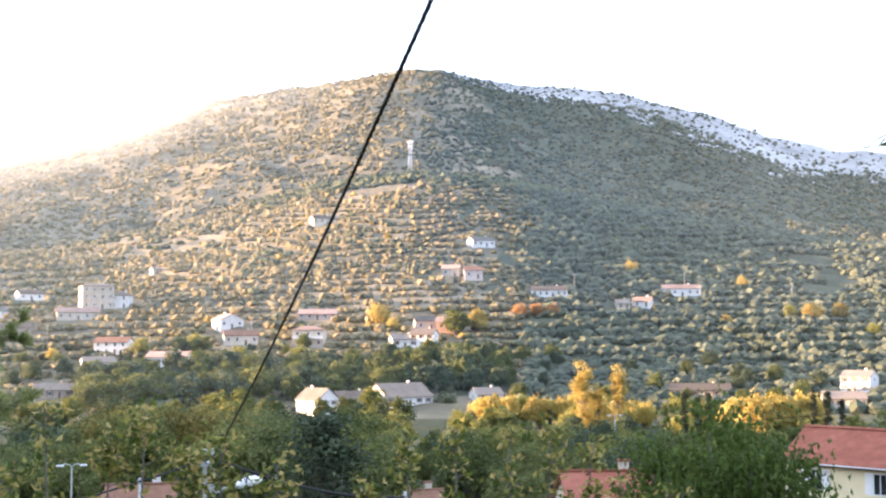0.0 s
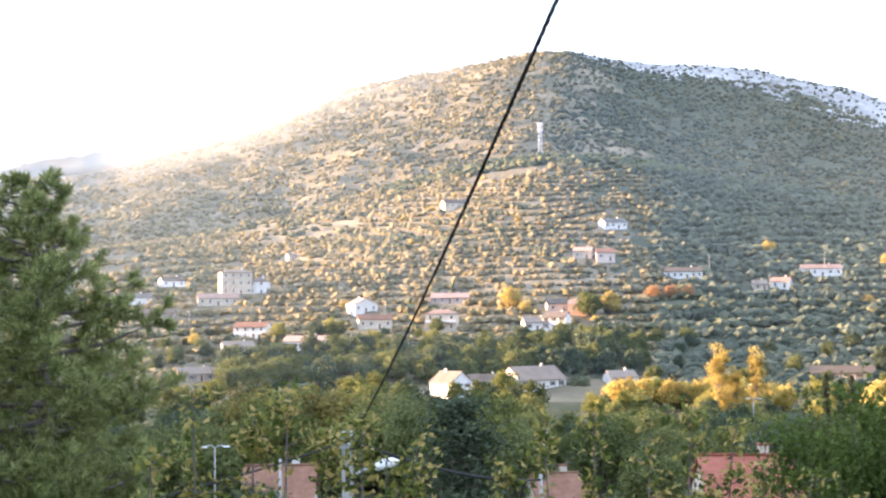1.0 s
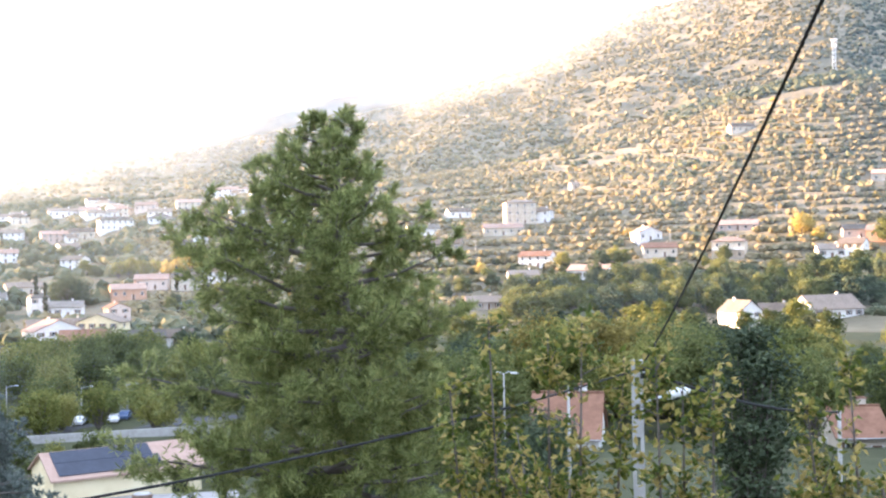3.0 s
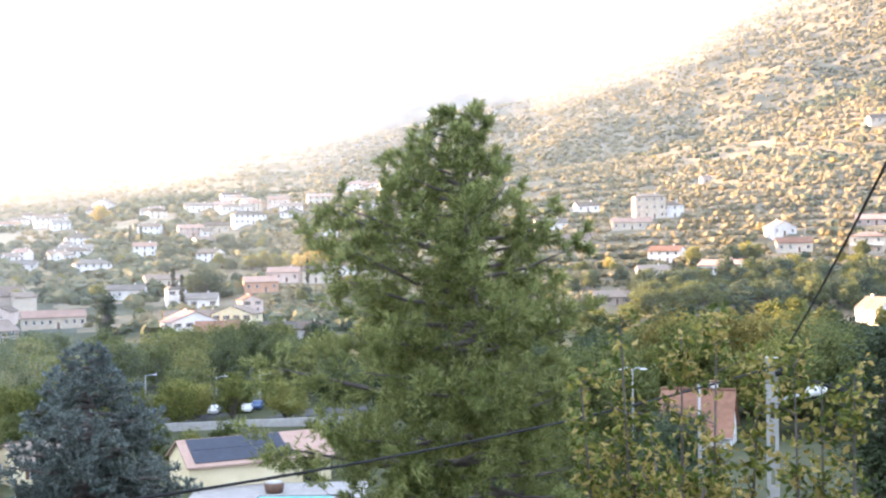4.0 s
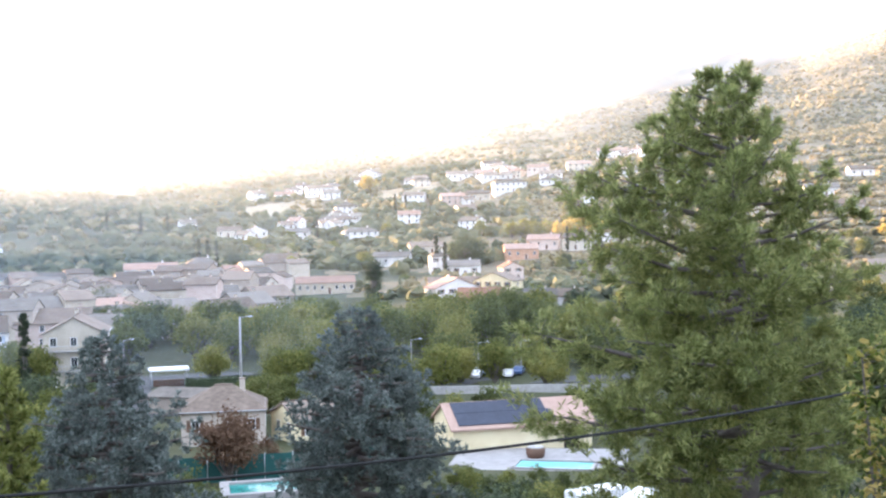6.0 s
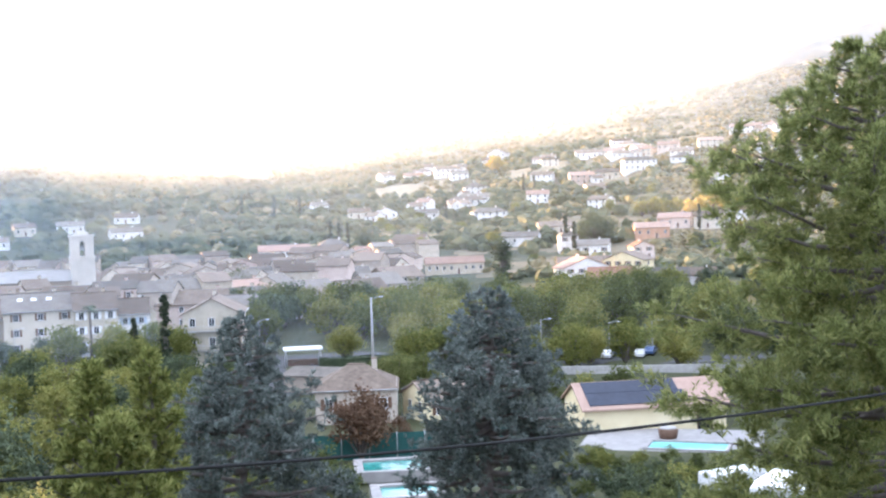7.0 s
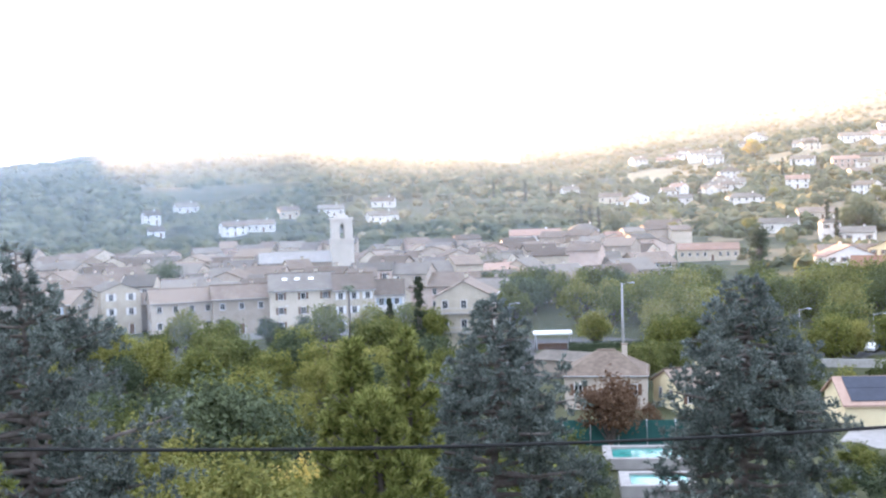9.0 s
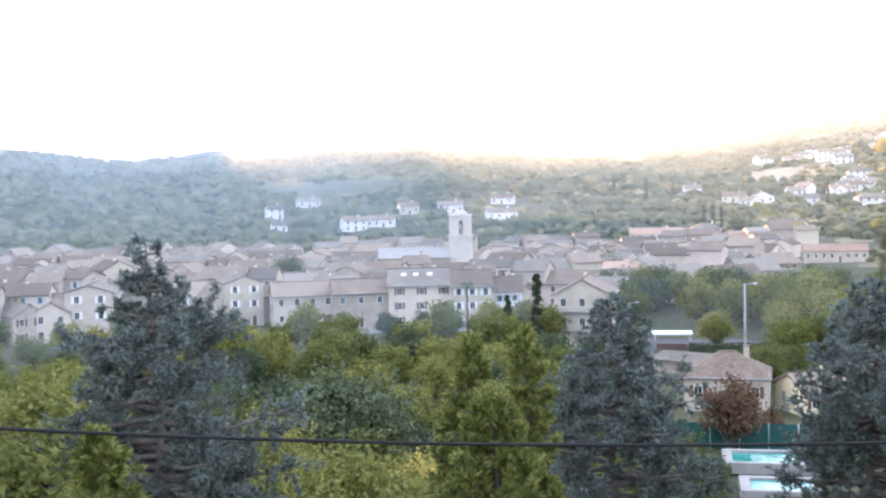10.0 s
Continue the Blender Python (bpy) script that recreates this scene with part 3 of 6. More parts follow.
def house(x, y, yaw, w, d, h, wall, roof, label, storeys=1, rise=None, hip=False, z=None, windows=3, shutter="wood_brown", name="house", category="house", group="", chimney=True, door=True, over=0.5, side=1, ridge_along=True, detail=2):
    """A house with its front towards -y of its own axes: walls with gables, a tiled roof with thickness, windows, a door and a chimney.
    ridge_along: the ridge runs along the front; else the gable looks to the front."""
    z = z_at(x, y) if z is None else z
    top = thing(name, pose(x, y, z, 0, 0, yaw), label, category, group)
    if not ridge_along:                                   # build it turned by a quarter, then swap which face is the front
        w, d = d, w
    rise = rise or 0.22 * d
    hw, hd = w / 2, d / 2
    verts = [(-hw, -hd, -5), (hw, -hd, -5), (hw, hd, -5), (-hw, hd, -5), (-hw, -hd, h), (hw, -hd, h), (hw, hd, h), (-hw, hd, h)]
    faces = [(0, 1, 5, 4), (2, 3, 7, 6), (3, 2, 1, 0)]
    if hip:
        faces += [(1, 2, 6, 5), (3, 0, 4, 7), (4, 5, 6, 7)]
    else:
        verts += [(-hw, 0, h + rise), (hw, 0, h + rise)]
        faces += [(1, 2, 6, 9, 5), (3, 0, 4, 8, 7), (4, 5, 9, 8), (6, 7, 8, 9)]
    turn = pose(0, 0, 0) if ridge_along else pose(0, 0, 0, 0, 0, 90)
    body = part("wall", raw(verts, faces, M[wall], "wall"), top, "", turn)
    s, th = rise / hd, 0.22
    e, zo = hd + over, h - over * s + 0.06
    ze = h + rise + 0.06
    o = hw + over * 0.6
    i = max(0.3, hw - hd * 0.9) if hip else o
    rv, rf = [], []
    for k in (0, -th):
        rv += [(-o, -e, zo + k), (o, -e, zo + k), (o, e, zo + k), (-o, e, zo + k), (-i, 0, ze + k), (i, 0, ze + k)]
    rf = [(0, 1, 5, 4), (2, 3, 4, 5), (7, 6, 10, 11), (9, 8, 11, 10), (0, 6, 7, 1), (2, 8, 9, 3)]
    if hip:
        rf += [(1, 2, 5), (3, 0, 4), (8, 7, 11), (6, 9, 10), (1, 7, 8, 2), (3, 9, 6, 0)]
    else:
        rf += [(1, 7, 11, 5), (5, 11, 8, 2), (3, 9, 10, 4), (4, 10, 6, 0)]
    tiles = part("roof", raw(rv, rf, M[roof], "roof"), top, "", turn)
    if detail > 1:
        part("ridge", tube([(-i, 0, ze + .02), (-i / 3, 0, ze + .05), (i / 3, 0, ze + .03), (i, 0, ze + .02)], 0.14, M[roof], 6, "ridge"), tiles)
    if chimney:
        cx = hw * 0.45 * side
        part("chimney", joined("chimney", [box(cx - .35, cx + .35, -.05, .55, h + rise * .5, h + rise + 0.75, M[wall]), box(cx - .45, cx + .45, -.15, .65, h + rise + .75, h + rise + .87, M[roof])]), top, "", turn)
    if detail > 1:
        part("gutter", tube([(-o, -e - .06, zo - .1), (0, -e - .06, zo - .1), (o, -e - .06, zo - .1)], 0.07, M["steel"], 6, "gutter"), tiles)
    # openings on the face that looks to the front and on both sides
    W, D = (w, d) if ridge_along else (d, w)
    fh = h / storeys
    for k in range(storeys if detail else 0):
        zc = fh * k + fh * 0.55
        n = max(1, windows)
        for q in range(n):
            px = -W / 2 + W * (q + 0.5) / n
            if door and k == 0 and q == n // 2:
                part("door", joined("door", [box(px - .5, px + .5, -D / 2 - .05, -D / 2 + .05, 0, 2.1, M["wood_brown"]), box(px - .6, px - .5, -D / 2 - .08, -D / 2 + .05, 0, 2.15, M["wood_white"]), box(px + .5, px + .6, -D / 2 - .08, -D / 2 + .05, 0, 2.15, M["wood_white"])]), top)
                continue
            add_window(top, pose(px, -D / 2, zc), 1.0, min(1.5, fh * 0.55), shutter)
        if detail == 1 and k < storeys - 1:
            continue
        for sgn in (-1, 1):
            for q in range(2 if D > 7 and detail > 1 else 1):
                py = 0 if D <= 7 or detail == 1 else (-D / 5 + q * D / 2.5)
                add_window(top, pose(sgn * W / 2, py, zc, 0, 0, 90 * sgn), 0.9, min(1.4, fh * 0.5), None)
    return top


# ---- trees ----
def cards(points, size, rng, out=None, aspect=0.6, bend=0.25):
    """Little folded leaf sprays at points, turned at random: 2 quads each."""
    n = len(points)
    size = np.full(n, size) if np.isscalar(size) else size
    u = rng.standard_normal((n, 3))
    if out is not None:
        u = u * 0.8 + out
    u /= np.linalg.norm(u, axis=1)[:, None] + 1e-9
    r = rng.standard_normal((n, 3))
    s = np.cross(u, r)
    s /= np.linalg.norm(s, axis=1)[:, None] + 1e-9
    t = np.cross(u, s)
    L, W = (size / 2)[:, None], (size * aspect / 2)[:, None]
    b = u * (size * bend)[:, None]
    v = np.stack([points - s * L, points - t * W * 0.9 - b, points + s * L, points + t * W * 0.9 - b], 1).reshape(-1, 3)
    k = np.arange(n)[:, None] * 4
    f = np.concatenate([k + np.array([[0, 1, 2]]), k + np.array([[0, 2, 3]])])
    return v, f


def tufts(points, ways, length, rng, needles=9, spread=0.7, width=0.05):
    """Bunches of thin needle blades that fan out from twig ends."""
    n = len(points)
    P, Wd = np.repeat(points, needles, 0), np.repeat(ways, needles, 0)
    d = Wd + spread * rng.standard_normal(P.shape)
    d /= np.linalg.norm(d, axis=1)[:, None] + 1e-9
    s = np.cross(d, rng.standard_normal(P.shape))
    s /= np.linalg.norm(s, axis=1)[:, None] + 1e-9
    L = (length * rng.uniform(0.6, 1.2, len(P)))[:, None]
    base = P - d * L * 0.15
    v = np.stack([base, P + d * L * 0.5 + s * L * width * 2.2, P + d * L, P + d * L * 0.5 - s * L * width * 2.2], 1).reshape(-1, 3)
    k = np.arange(len(P))[:, None] * 4
    return v, k + np.array([[0, 1, 2, 3]])


def limbs(segments, mat, name="limb", sides=5):
    """Many tapered straight-ish branches in one mesh: (start, end, r0, r1, sag)."""
    V, F, base = [], [], 0
    for a, b, r0, r1, sag in segments:
        a, b = np.array(a, float), np.array(b, float)
        d = b - a
        d /= np.linalg.norm(d) + 1e-9
        s = np.cross(d, (0.1, 0.2, 1.0))
        s /= np.linalg.norm(s) + 1e-9
        t = np.cross(s, d)
        for q, rr in ((0, r0), (0.5, (r0 + r1) / 2), (1, r1)):
            c = a + (b - a) * q + np.array((0, 0, sag * 4 * q * (1 - q)))
            for j in range(sides):
                V.append(c + rr * (math.cos(6.283 * j / sides) * s + math.sin(6.283 * j / sides) * t))
        for i in range(2):
            for j in range(sides):
                F.append([base + i * sides + j, base + i * sides + (j + 1) % sides, base + (i + 1) * sides + (j + 1) % sides, base + (i + 1) * sides + j])
        base += 3 * sides
    return mesh_of(name, V, F, [mat], True)


def conifer(x, y, z, height, bare, profile, mat, label, seed, tuft=0.34, n_limbs=90, up=0.35, lean=(0, 0), density=1.0, name="pine_tree", skew=0.0, needles=9, crownmat2=None, width=0.05, sub=7, spread=0.75, open_limbs=0, yaw=0.0, gap=0.0, ragged=(0.72, 1.12), stout=1.0):
    """Tapered trunk, limbs in a spiral, twigs along each limb and needle bunches on the twigs. profile(u): limb reach at share u of the crown, 0 at its foot."""
    rng = np.random.default_rng(seed)
    top = thing(name, pose(x, y, z, 0, 0, yaw), label, "tree")
    hh = np.linspace(0, 1, 9)
    bend = 0.012 * height * np.sin(hh * 7 + seed)
    spine = np.stack([bend + lean[0] * hh, 0.6 * bend + lean[1] * hh, hh * height], 1)
    r0 = 0.016 * height + 0.03
    part("trunk", tube(spine, r0 * (1 - hh) ** 0.8 + 0.02, M["bark"], 9, "trunk"), top)
    seg, P, Wy = [], [], []
    for k in range(n_limbs):
        u = ((k + 0.5) / n_limbs) ** 0.9
        zz = bare + (height - bare) * u
        c = np.array([np.interp(zz / height, hh, spine[:, j]) for j in range(3)])
        ang = k * 2.39996 + rng.uniform(-0.5, 0.5)
        way = np.array((math.cos(ang), math.sin(ang), 0))
        reach = profile(u) * rng.uniform(*ragged) * (1 + skew * way[0])
        tip = c + way * reach + np.array((0, 0, reach * (up * (0.4 + 0.9 * u) + rng.uniform(-0.15, 0.15))))
        if rng.uniform() < gap:
            continue
        seg.append((c, tip, stout * (0.018 * reach + 0.015), 0.008 * stout, -0.05 * reach))
        for q in range(max(2, int(sub * (0.5 + reach / 3)))):
            f = rng.uniform(0.3, 1.0)
            b = c + (tip - c) * f + np.array((0, 0, -0.2 * reach * f * (1 - f)))
            tw = way * 0.6 + rng.standard_normal(3) * 0.75 + (0, 0, up)
            tw /= np.linalg.norm(tw)
            ln = reach * rng.uniform(0.16, 0.34) * (1.25 - 0.6 * f) + 0.12
            e = b + tw * ln
            seg.append((b, e, 0.012, 0.005, 0))
            m = max(2, int(density * 9 * ln / tuft * 0.34 + 2))
            g = rng.uniform(0.25, 1.05, m)[:, None]
            P.append(b + (e - b) * g + 0.10 * ln * rng.standard_normal((m, 3)))
            Wy.append(np.tile(tw, (m, 1)) + (0, 0, 0.25))
    for k in range(open_limbs):
        ang = rng.uniform(0, 6.28)
        zz = bare * rng.uniform(0.55, 1.0)
        c = np.array([np.interp(zz / height, hh, spine[:, j]) for j in range(3)])
        L = profile(0.2) * rng.uniform(0.3, 0.7)
        seg.append((c, c + np.array((math.cos(ang) * L, math.sin(ang) * L, L * rng.uniform(-.1, .5))), 0.05, 0.012, 0.1))
    part("branching", limbs(seg, M["bark"], "branching"), top)
    P, Wy = np.concatenate(P), np.concatenate(Wy)
    v, f = tufts(P, Wy, tuft, rng, needles, spread, width)
    part("crown", mesh_of("crown", v, f, [M[mat]]), top)
    return top


CROWNS = {}


def broadleaf_meshes(kind, seed, height, spread, leaf, lobes, n, bare=0.25, spire=False):
    rng = np.random.default_rng(seed)
    c0 = np.array((0, 0, height * (bare + (1 - bare) * 0.5)))
    ax = np.array((spread / 2, spread / 2, height * (1 - bare) / 2))
    seg, P, O = [], [], []
    for k in range(lobes):
        d = rng.standard_normal(3)
        d /= np.linalg.norm(d)
        d[2] = max(d[2], -0.72)
        if spire:
            t = rng.uniform(-0.95, 0.95)
            wv = math.sqrt(max(0.05, 1 - t * t)) * rng.uniform(0.2, 0.75)
            c = c0 + ax * np.array((d[0] * wv, d[1] * wv, t))
            rad = spread * rng.uniform(0.16, 0.26)
        else:
            c = c0 + ax * d * rng.uniform(0.45, 0.82)
            rad = spread * rng.uniform(0.13, 0.24)
        seg.append(((0, 0, height * bare * rng.uniform(0.6, 1.1)), c, 0.02 * spread * rng.uniform(.5, 1), 0.02, 0.03 * spread))
        m = n // lobes
        q = rng.standard_normal((m, 3))
        q /= np.linalg.norm(q, axis=1)[:, None]
        rr = rad * rng.uniform(0.55, 1.12, m)[:, None] * (1 + 0.22 * np.sin(q * 5 + k).sum(1))[:, None]
        P.append(c + q * rr * (1, 1, 0.8))
        O.append(q + (0, 0, 0.35))
    v, f = cards(np.concatenate(P), leaf * rng.uniform(0.6, 1.3, m * lobes), rng, np.concatenate(O), 0.75)
    crown = mesh_of("crown", v, f, [])
    h = np.linspace(0, 1, 5)
    trunk = tube(np.stack([0.1 * np.sin(h * 4 + seed), 0.1 * np.cos(h * 3), -0.5 + h * height * 0.6], 1), 0.022 * height * (1.15 - h), M["bark"], 8, "trunk")
    return trunk, limbs(seg, M["bark"], "limbs", 4), crown


def broadleaf(kind, x, y, mat, label, scale=1.0, yaw=0.0, z=None, group="", name="tree", wide=1.0):
    """A leafy tree of one of the built shapes, with its own foliage colour."""
    kk, seed, height, spread, leaf, lobes, n, bare, spire = KINDS[kind]
    key = (kind, mat)
    if key not in CROWNS:
        base = next((v for (k2, _), v in CROWNS.items() if k2 == kind), None) or broadleaf_meshes(*KINDS[kind])
        crown = base[2].copy()
        crown.materials.clear()
        crown.materials.append(M[mat])
        CROWNS[key] = (base[0], base[1], crown)
    t, l, c = CROWNS[key]
    m = pose(x, y, z_at(x, y) - 0.2 if z is None else z, 0, 0, yaw) @ Matrix.Diagonal((scale * wide, scale * wide, scale, 1))
    top = thing(name, m, label, "tree", group)
    part("trunk", t, top)
    part("branching", l, top)
    part("crown", c, top)
    return top


# kind, seed, height, spread, leaf size, lobes, leaves, bare share, spire
KINDS = {
    "round": ("round", 3, 10.0, 9.0, 0.42, 40, 6400, 0.07, False),
    "round_b": ("round", 7, 10.0, 8.0, 0.42, 34, 5600, 0.10, False),
    "round_c": ("round", 9, 10.0, 10.0, 0.42, 44, 6800, 0.05, False),
    "airy": ("airy", 5, 10.0, 7.0, 0.40, 26, 3400, 0.1, False),
    "poplar": ("poplar", 11, 16.0, 5.5, 0.45, 46, 4200, 0.06, True),
    "cypress": ("cypress", 13, 12.0, 2.0, 0.32, 50, 3000, 0.03, True),
    "slim": ("slim", 31, 15.0, 4.4, 0.25, 70, 9500, 0.05, True),
    "fine": ("fine", 21, 8.0, 8.5, 0.24, 50, 11000, 0.12, False),
    "mid_a": ("mid", 26, 10.0, 9.0, 0.52, 34, 3800, 0.05, False),
    "mid_b": ("mid", 27, 10.0, 8.0, 0.50, 28, 3400, 0.07, False),
    "mid_c": ("mid", 28, 10.0, 10.0, 0.52, 38, 4000, 0.04, False),
    "far_a": ("far", 23, 10.0, 9.0, 0.85, 30, 2000, 0.04, False),
    "far_b": ("far", 24, 10.0, 8.0, 0.80, 26, 1900, 0.06, False),
    "far_c": ("far", 25, 10.0, 10.0, 0.85, 34, 2200, 0.03, False),
    "bush": ("bush", 17, 3.0, 4.0, 0.30, 18, 1600, 0.02, False),
}


def massed(name, n, a0, a1, r0, r1, mats, lo, hi, label, sep, seed):
    """A far wood: many crowns and trunks joined, one object for each foliage colour."""
    q = random.Random(seed)
    spots, got = [], {m: ([], [], 0) for m in mats}
    shapes = [broadleaf_meshes(*KINDS[k]) for k in ("far_a", "far_b", "far_c")]
    arr = []
    for t, l, c in shapes:
        V, F, base = [], [], 0
        for me in (t, c):
            v = np.empty(len(me.vertices) * 3)
            me.vertices.foreach_get("co", v)
            V.append(v.reshape(-1, 3))
            F += [[base + k for k in f.vertices] for f in me.polygons]
            base += len(me.vertices)
        arr.append((np.concatenate(V), F))
    homes = [(o.location.x, o.location.y) for o in scene.objects if o.get("category") == "house"]
    tries = 0
    while len(spots) < n and tries < 40 * n:
        tries += 1
        x, y = by(q.uniform(a0, a1), q.uniform(r0, r1))
        if any(math.hypot(x - u, y - v) < sep for u, v in spots) or any(math.hypot(x - u, y - v) < 10 for u, v in homes):
            continue
        spots.append((x, y))
        v, f = arr[q.randrange(3)]
        s, t = q.uniform(lo, hi), q.uniform(0, 6.28)
        c, d = math.cos(t), math.sin(t)
        w = np.stack([v[:, 0] * c - v[:, 1] * d, v[:, 0] * d + v[:, 1] * c, v[:, 2]], 1) * s + (x, y, z_at(x, y) - .3)
        m = q.choice(mats)
        V, F, base = got[m]
        V.append(w)
        F += [[k + base for k in g] for g in f]
        got[m] = (V, F, base + len(w))
    for m, (V, F, _) in got.items():
        if V:
            tagged(new(name, mesh_of(name, np.concatenate(V), F, [M[m]])), label, "trees", kind="stuff")


def by(a, r):
    """Plan place at a bearing and a distance from the eye."""
    return -r * math.sin(a * DEG), r * math.cos(a * DEG)


# ---- houses on the hillside and in the valley ----
def villa(a, r, w, h, wall, roof, label, rel=0, d=9.0, **more):
    x, y = by(a, r + d / 2)
    more.setdefault("detail", 1)
    more["shutter"] = more.get("shutter", "wood_brown") if r < 490 else None
    more.setdefault("storeys", 2 if h > 4.6 else 1)
    more.setdefault("windows", max(2, round(w / 3.6)))
    return house(x, y, a + rel, w, d, h, wall, roof, label, z=z_at(*by(a, r + 1)), **more)


villa(16.0, 598, 15, 11.0, "plaster_cream", "tile_tan", "tall cream villa with a flat tan roof above the olive terraces", 12, storeys=3, hip=True, rise=1.2)
villa(14.9, 601, 9, 6.5, "plaster_white", "tile_tan", "white wing beside the tall cream villa", -14, hip=True)
villa(16.8, 584, 19, 4.0, "plaster_cream", "tile_salmon", "low cream house with arches below the villa", 4)
villa(15.2, 516, 14, 5.2, "plaster_white", "tile_rust", "white house with a dark red roof among trees", -18)
villa(15.9, 480, 12, 3.8, "plaster_white", "tile_tan", "low white house with a tan tiled roof", 8)
villa(12.7, 480, 16.5, 3.8, "plaster_white", "tile_salmon", "white house with a salmon tiled roof", -20)
villa(9.5, 508, 14, 4.2, "plaster_cream", "tile_rust", "cream bungalow with a dark red roof", 5)
villa(10.1, 534, 11, 4.0, "plaster_white", "tile_salmon", "white gabled house behind a red-roofed bungalow", 25, ridge_along=False)
v = villa(6.3, 494, 13, 7.4, "plaster_cream", "tile_salmon", "two-storey cream house with deep dark loggias", -8, hip=True, rise=1.5, windows=3, shutter=None)
part("balcony", joined("balcony", [box(-6.2, 6.2, -6.3, -4.5, 3.5, 3.7, M["concrete"]), box(-6.2, 6.2, -6.3, -6.2, 3.7, 4.6, M["plaster_white"]), box(-6.2, -5.8, -6.3, -5.9, 0, 3.5, M["plaster_cream"]), box(5.8, 6.2, -6.3, -5.9, 0, 3.5, M["plaster_cream"]), box(-0.2, .2, -6.3, -5.9, 0, 3.5, M["plaster_cream"])]), v)
villa(1.9, 478, 10, 3.6, "plaster_white", "tile_grey", "low white wing with a grey roof", 10)
villa(0.9, 478, 9.5, 5.4, "plaster_white", "tile_tan", "white two-storey house at the edge of a wood", -15)
villa(17.8, 434, 12.8, 3.0, "plaster_stone", "tile_tan", "stone farmhouse with a tan roof among trees", 6)
villa(5.9, 386, 9, 5.0, "plaster_white", "tile_grey", "white farmhouse with a steep gable and grey roof", 38, ridge_along=False, rise=3.4, windows=2, d=11)
villa(4.3, 391, 11, 3.8, "plaster_white", "tile_tan", "long low farm building with a tan roof", 6, rise=2.4)
villa(2.1, 395, 18, 3.4, "plaster_white", "tile_tan", "white barn with a wide tan roof and bright gable", 35, rise=4.0, d=13)
villa(-2.0, 400, 9, 2.6, "plaster_white", "tile_tan", "small white outbuilding behind the golden trees", 20, windows=2)
villa(5.9, 538, 17, 2.8, "plaster_pink", "tile_salmon", "long pink-roofed bungalow on the terraces", -4)
villa(0.9, 512, 9, 4.0, "plaster_stone", "tile_grey", "grey-roofed stone house beside a yellow tree", 10)
villa(-0.2, 504, 9, 4.0, "plaster_orange", "tile_salmon", "orange house with a salmon roof beside a yellow tree", -6)
villa(-1.4, 592, 9, 4.4, "plaster_pink", "tile_rust", "pink house among olive trees", 6)
villa(-0.4, 596, 9, 4.4, "plaster_cream", "tile_salmon", "cream wing of the pink house", -8)
villa(-5.0, 574, 17, 3.8, "plaster_white", "tile_tan", "long white bungalow with dark openings", 5, windows=6, shutter=None)
villa(-11.1, 600, 18.5, 4.0, "plaster_white", "tile_salmon", "white farmhouse with a salmon roof on the dark slope", 14)
villa(-9.4, 568, 8.2, 2.9, "plaster_white", "tile_salmon", "small white cottage with a salmon roof", -10)
villa(-8.4, 562, 6.0, 2.8, "plaster_cream", "tile_grey", "small grey-roofed shed on the slope", 12, windows=2)
villa(-1.8, 658, 13.0, 4.0, "plaster_white", "tile_grey", "white house high among the olive terraces", 22)
villa(5.7, 740, 14.5, 3.8, "plaster_cream", "tile_tan", "cream house high on the sunlit terraces", 18)
villa(13.4, 690, 5, 3.2, "plaster_stone", "tile_tan", "small stone hut on a terrace", 20, windows=1, d=5)
villa(-18.9, 430, 10.0, 5.0, "plaster_white", "tile_grey", "white house with a blue-grey roof", -20)
villa(-11.9, 412, 20, 2.8, "plaster_cream", "tile_tan", "long low house with a tan roof behind cypresses", 4)
villa(-18.2, 400, 12.7, 3.2, "plaster_cream", "tile_tan", "low tan-roofed house behind cypresses", 8)
villa(20.6, 600, 16, 4, "plaster_white", "tile_grey", "pale bungalow at the edge of the terraces", 10)
villa(19.5, 560, 15, 4, "plaster_stone", "tile_tan", "stone house half hidden by scrub", -10)
villa(18.9, 640, 12, 3.5, "plaster_white", "tile_tan", "white house on the upper terraces", 14)

# quarters between the valley floor and the far hillside
villa(43.6, 434, 21, 4.2, "plaster_cream", "tile_salmon", "long hall with a row of dark openings", 4, windows=8, shutter=None, chimney=False)
villa(37.6, 375, 15, 5.0, "plaster_white", "tile_salmon", "white gabled house with a brick-red roof", 24, ridge_along=False, rise=3.0)
villa(36.2, 350, 13.5, 2.8, "plaster_pink", "tile_rust", "low shed under a broad brick-red roof", -6, rise=3.2, d=14, chimney=False)
villa(35.4, 396, 14, 5.6, "plaster_yellow", "tile_tan", "pale yellow house with a gable", -24, ridge_along=False, rise=2.6)
villa(37.2, 408, 22, 4.5, "plaster_cream", "tile_tan", "long tan-roofed house in the valley", 4)
villa(34.8, 450, 8, 5.0, "plaster_pink", "tile_rust", "narrow red-brick house with a gable", 12, ridge_along=False)
villa(33.6, 350, 11.5, 3.6, "plaster_stone", "tile_grey", "stone house with a grey-tan roof", 4)
villa(32.2, 356, 10, 3.0, "plaster_white", "tile_tan", "low white house beside a grey-roofed one", -4)
villa(38.2, 478, 7, 7.5, "plaster_white", "tile_grey", "small white tower house", 8, storeys=2, hip=True)
villa(37.1, 470, 14, 4.2, "plaster_white", "tile_grey", "white house with twin grey roofs", -6)
villa(34.3, 506, 14, 4.6, "plaster_orange", "tile_salmon", "orange house with a pale roof", 6)
villa(33.2, 530, 14, 4.6, "plaster_pink", "tile_salmon", "pink house with a salmon roof", -8)
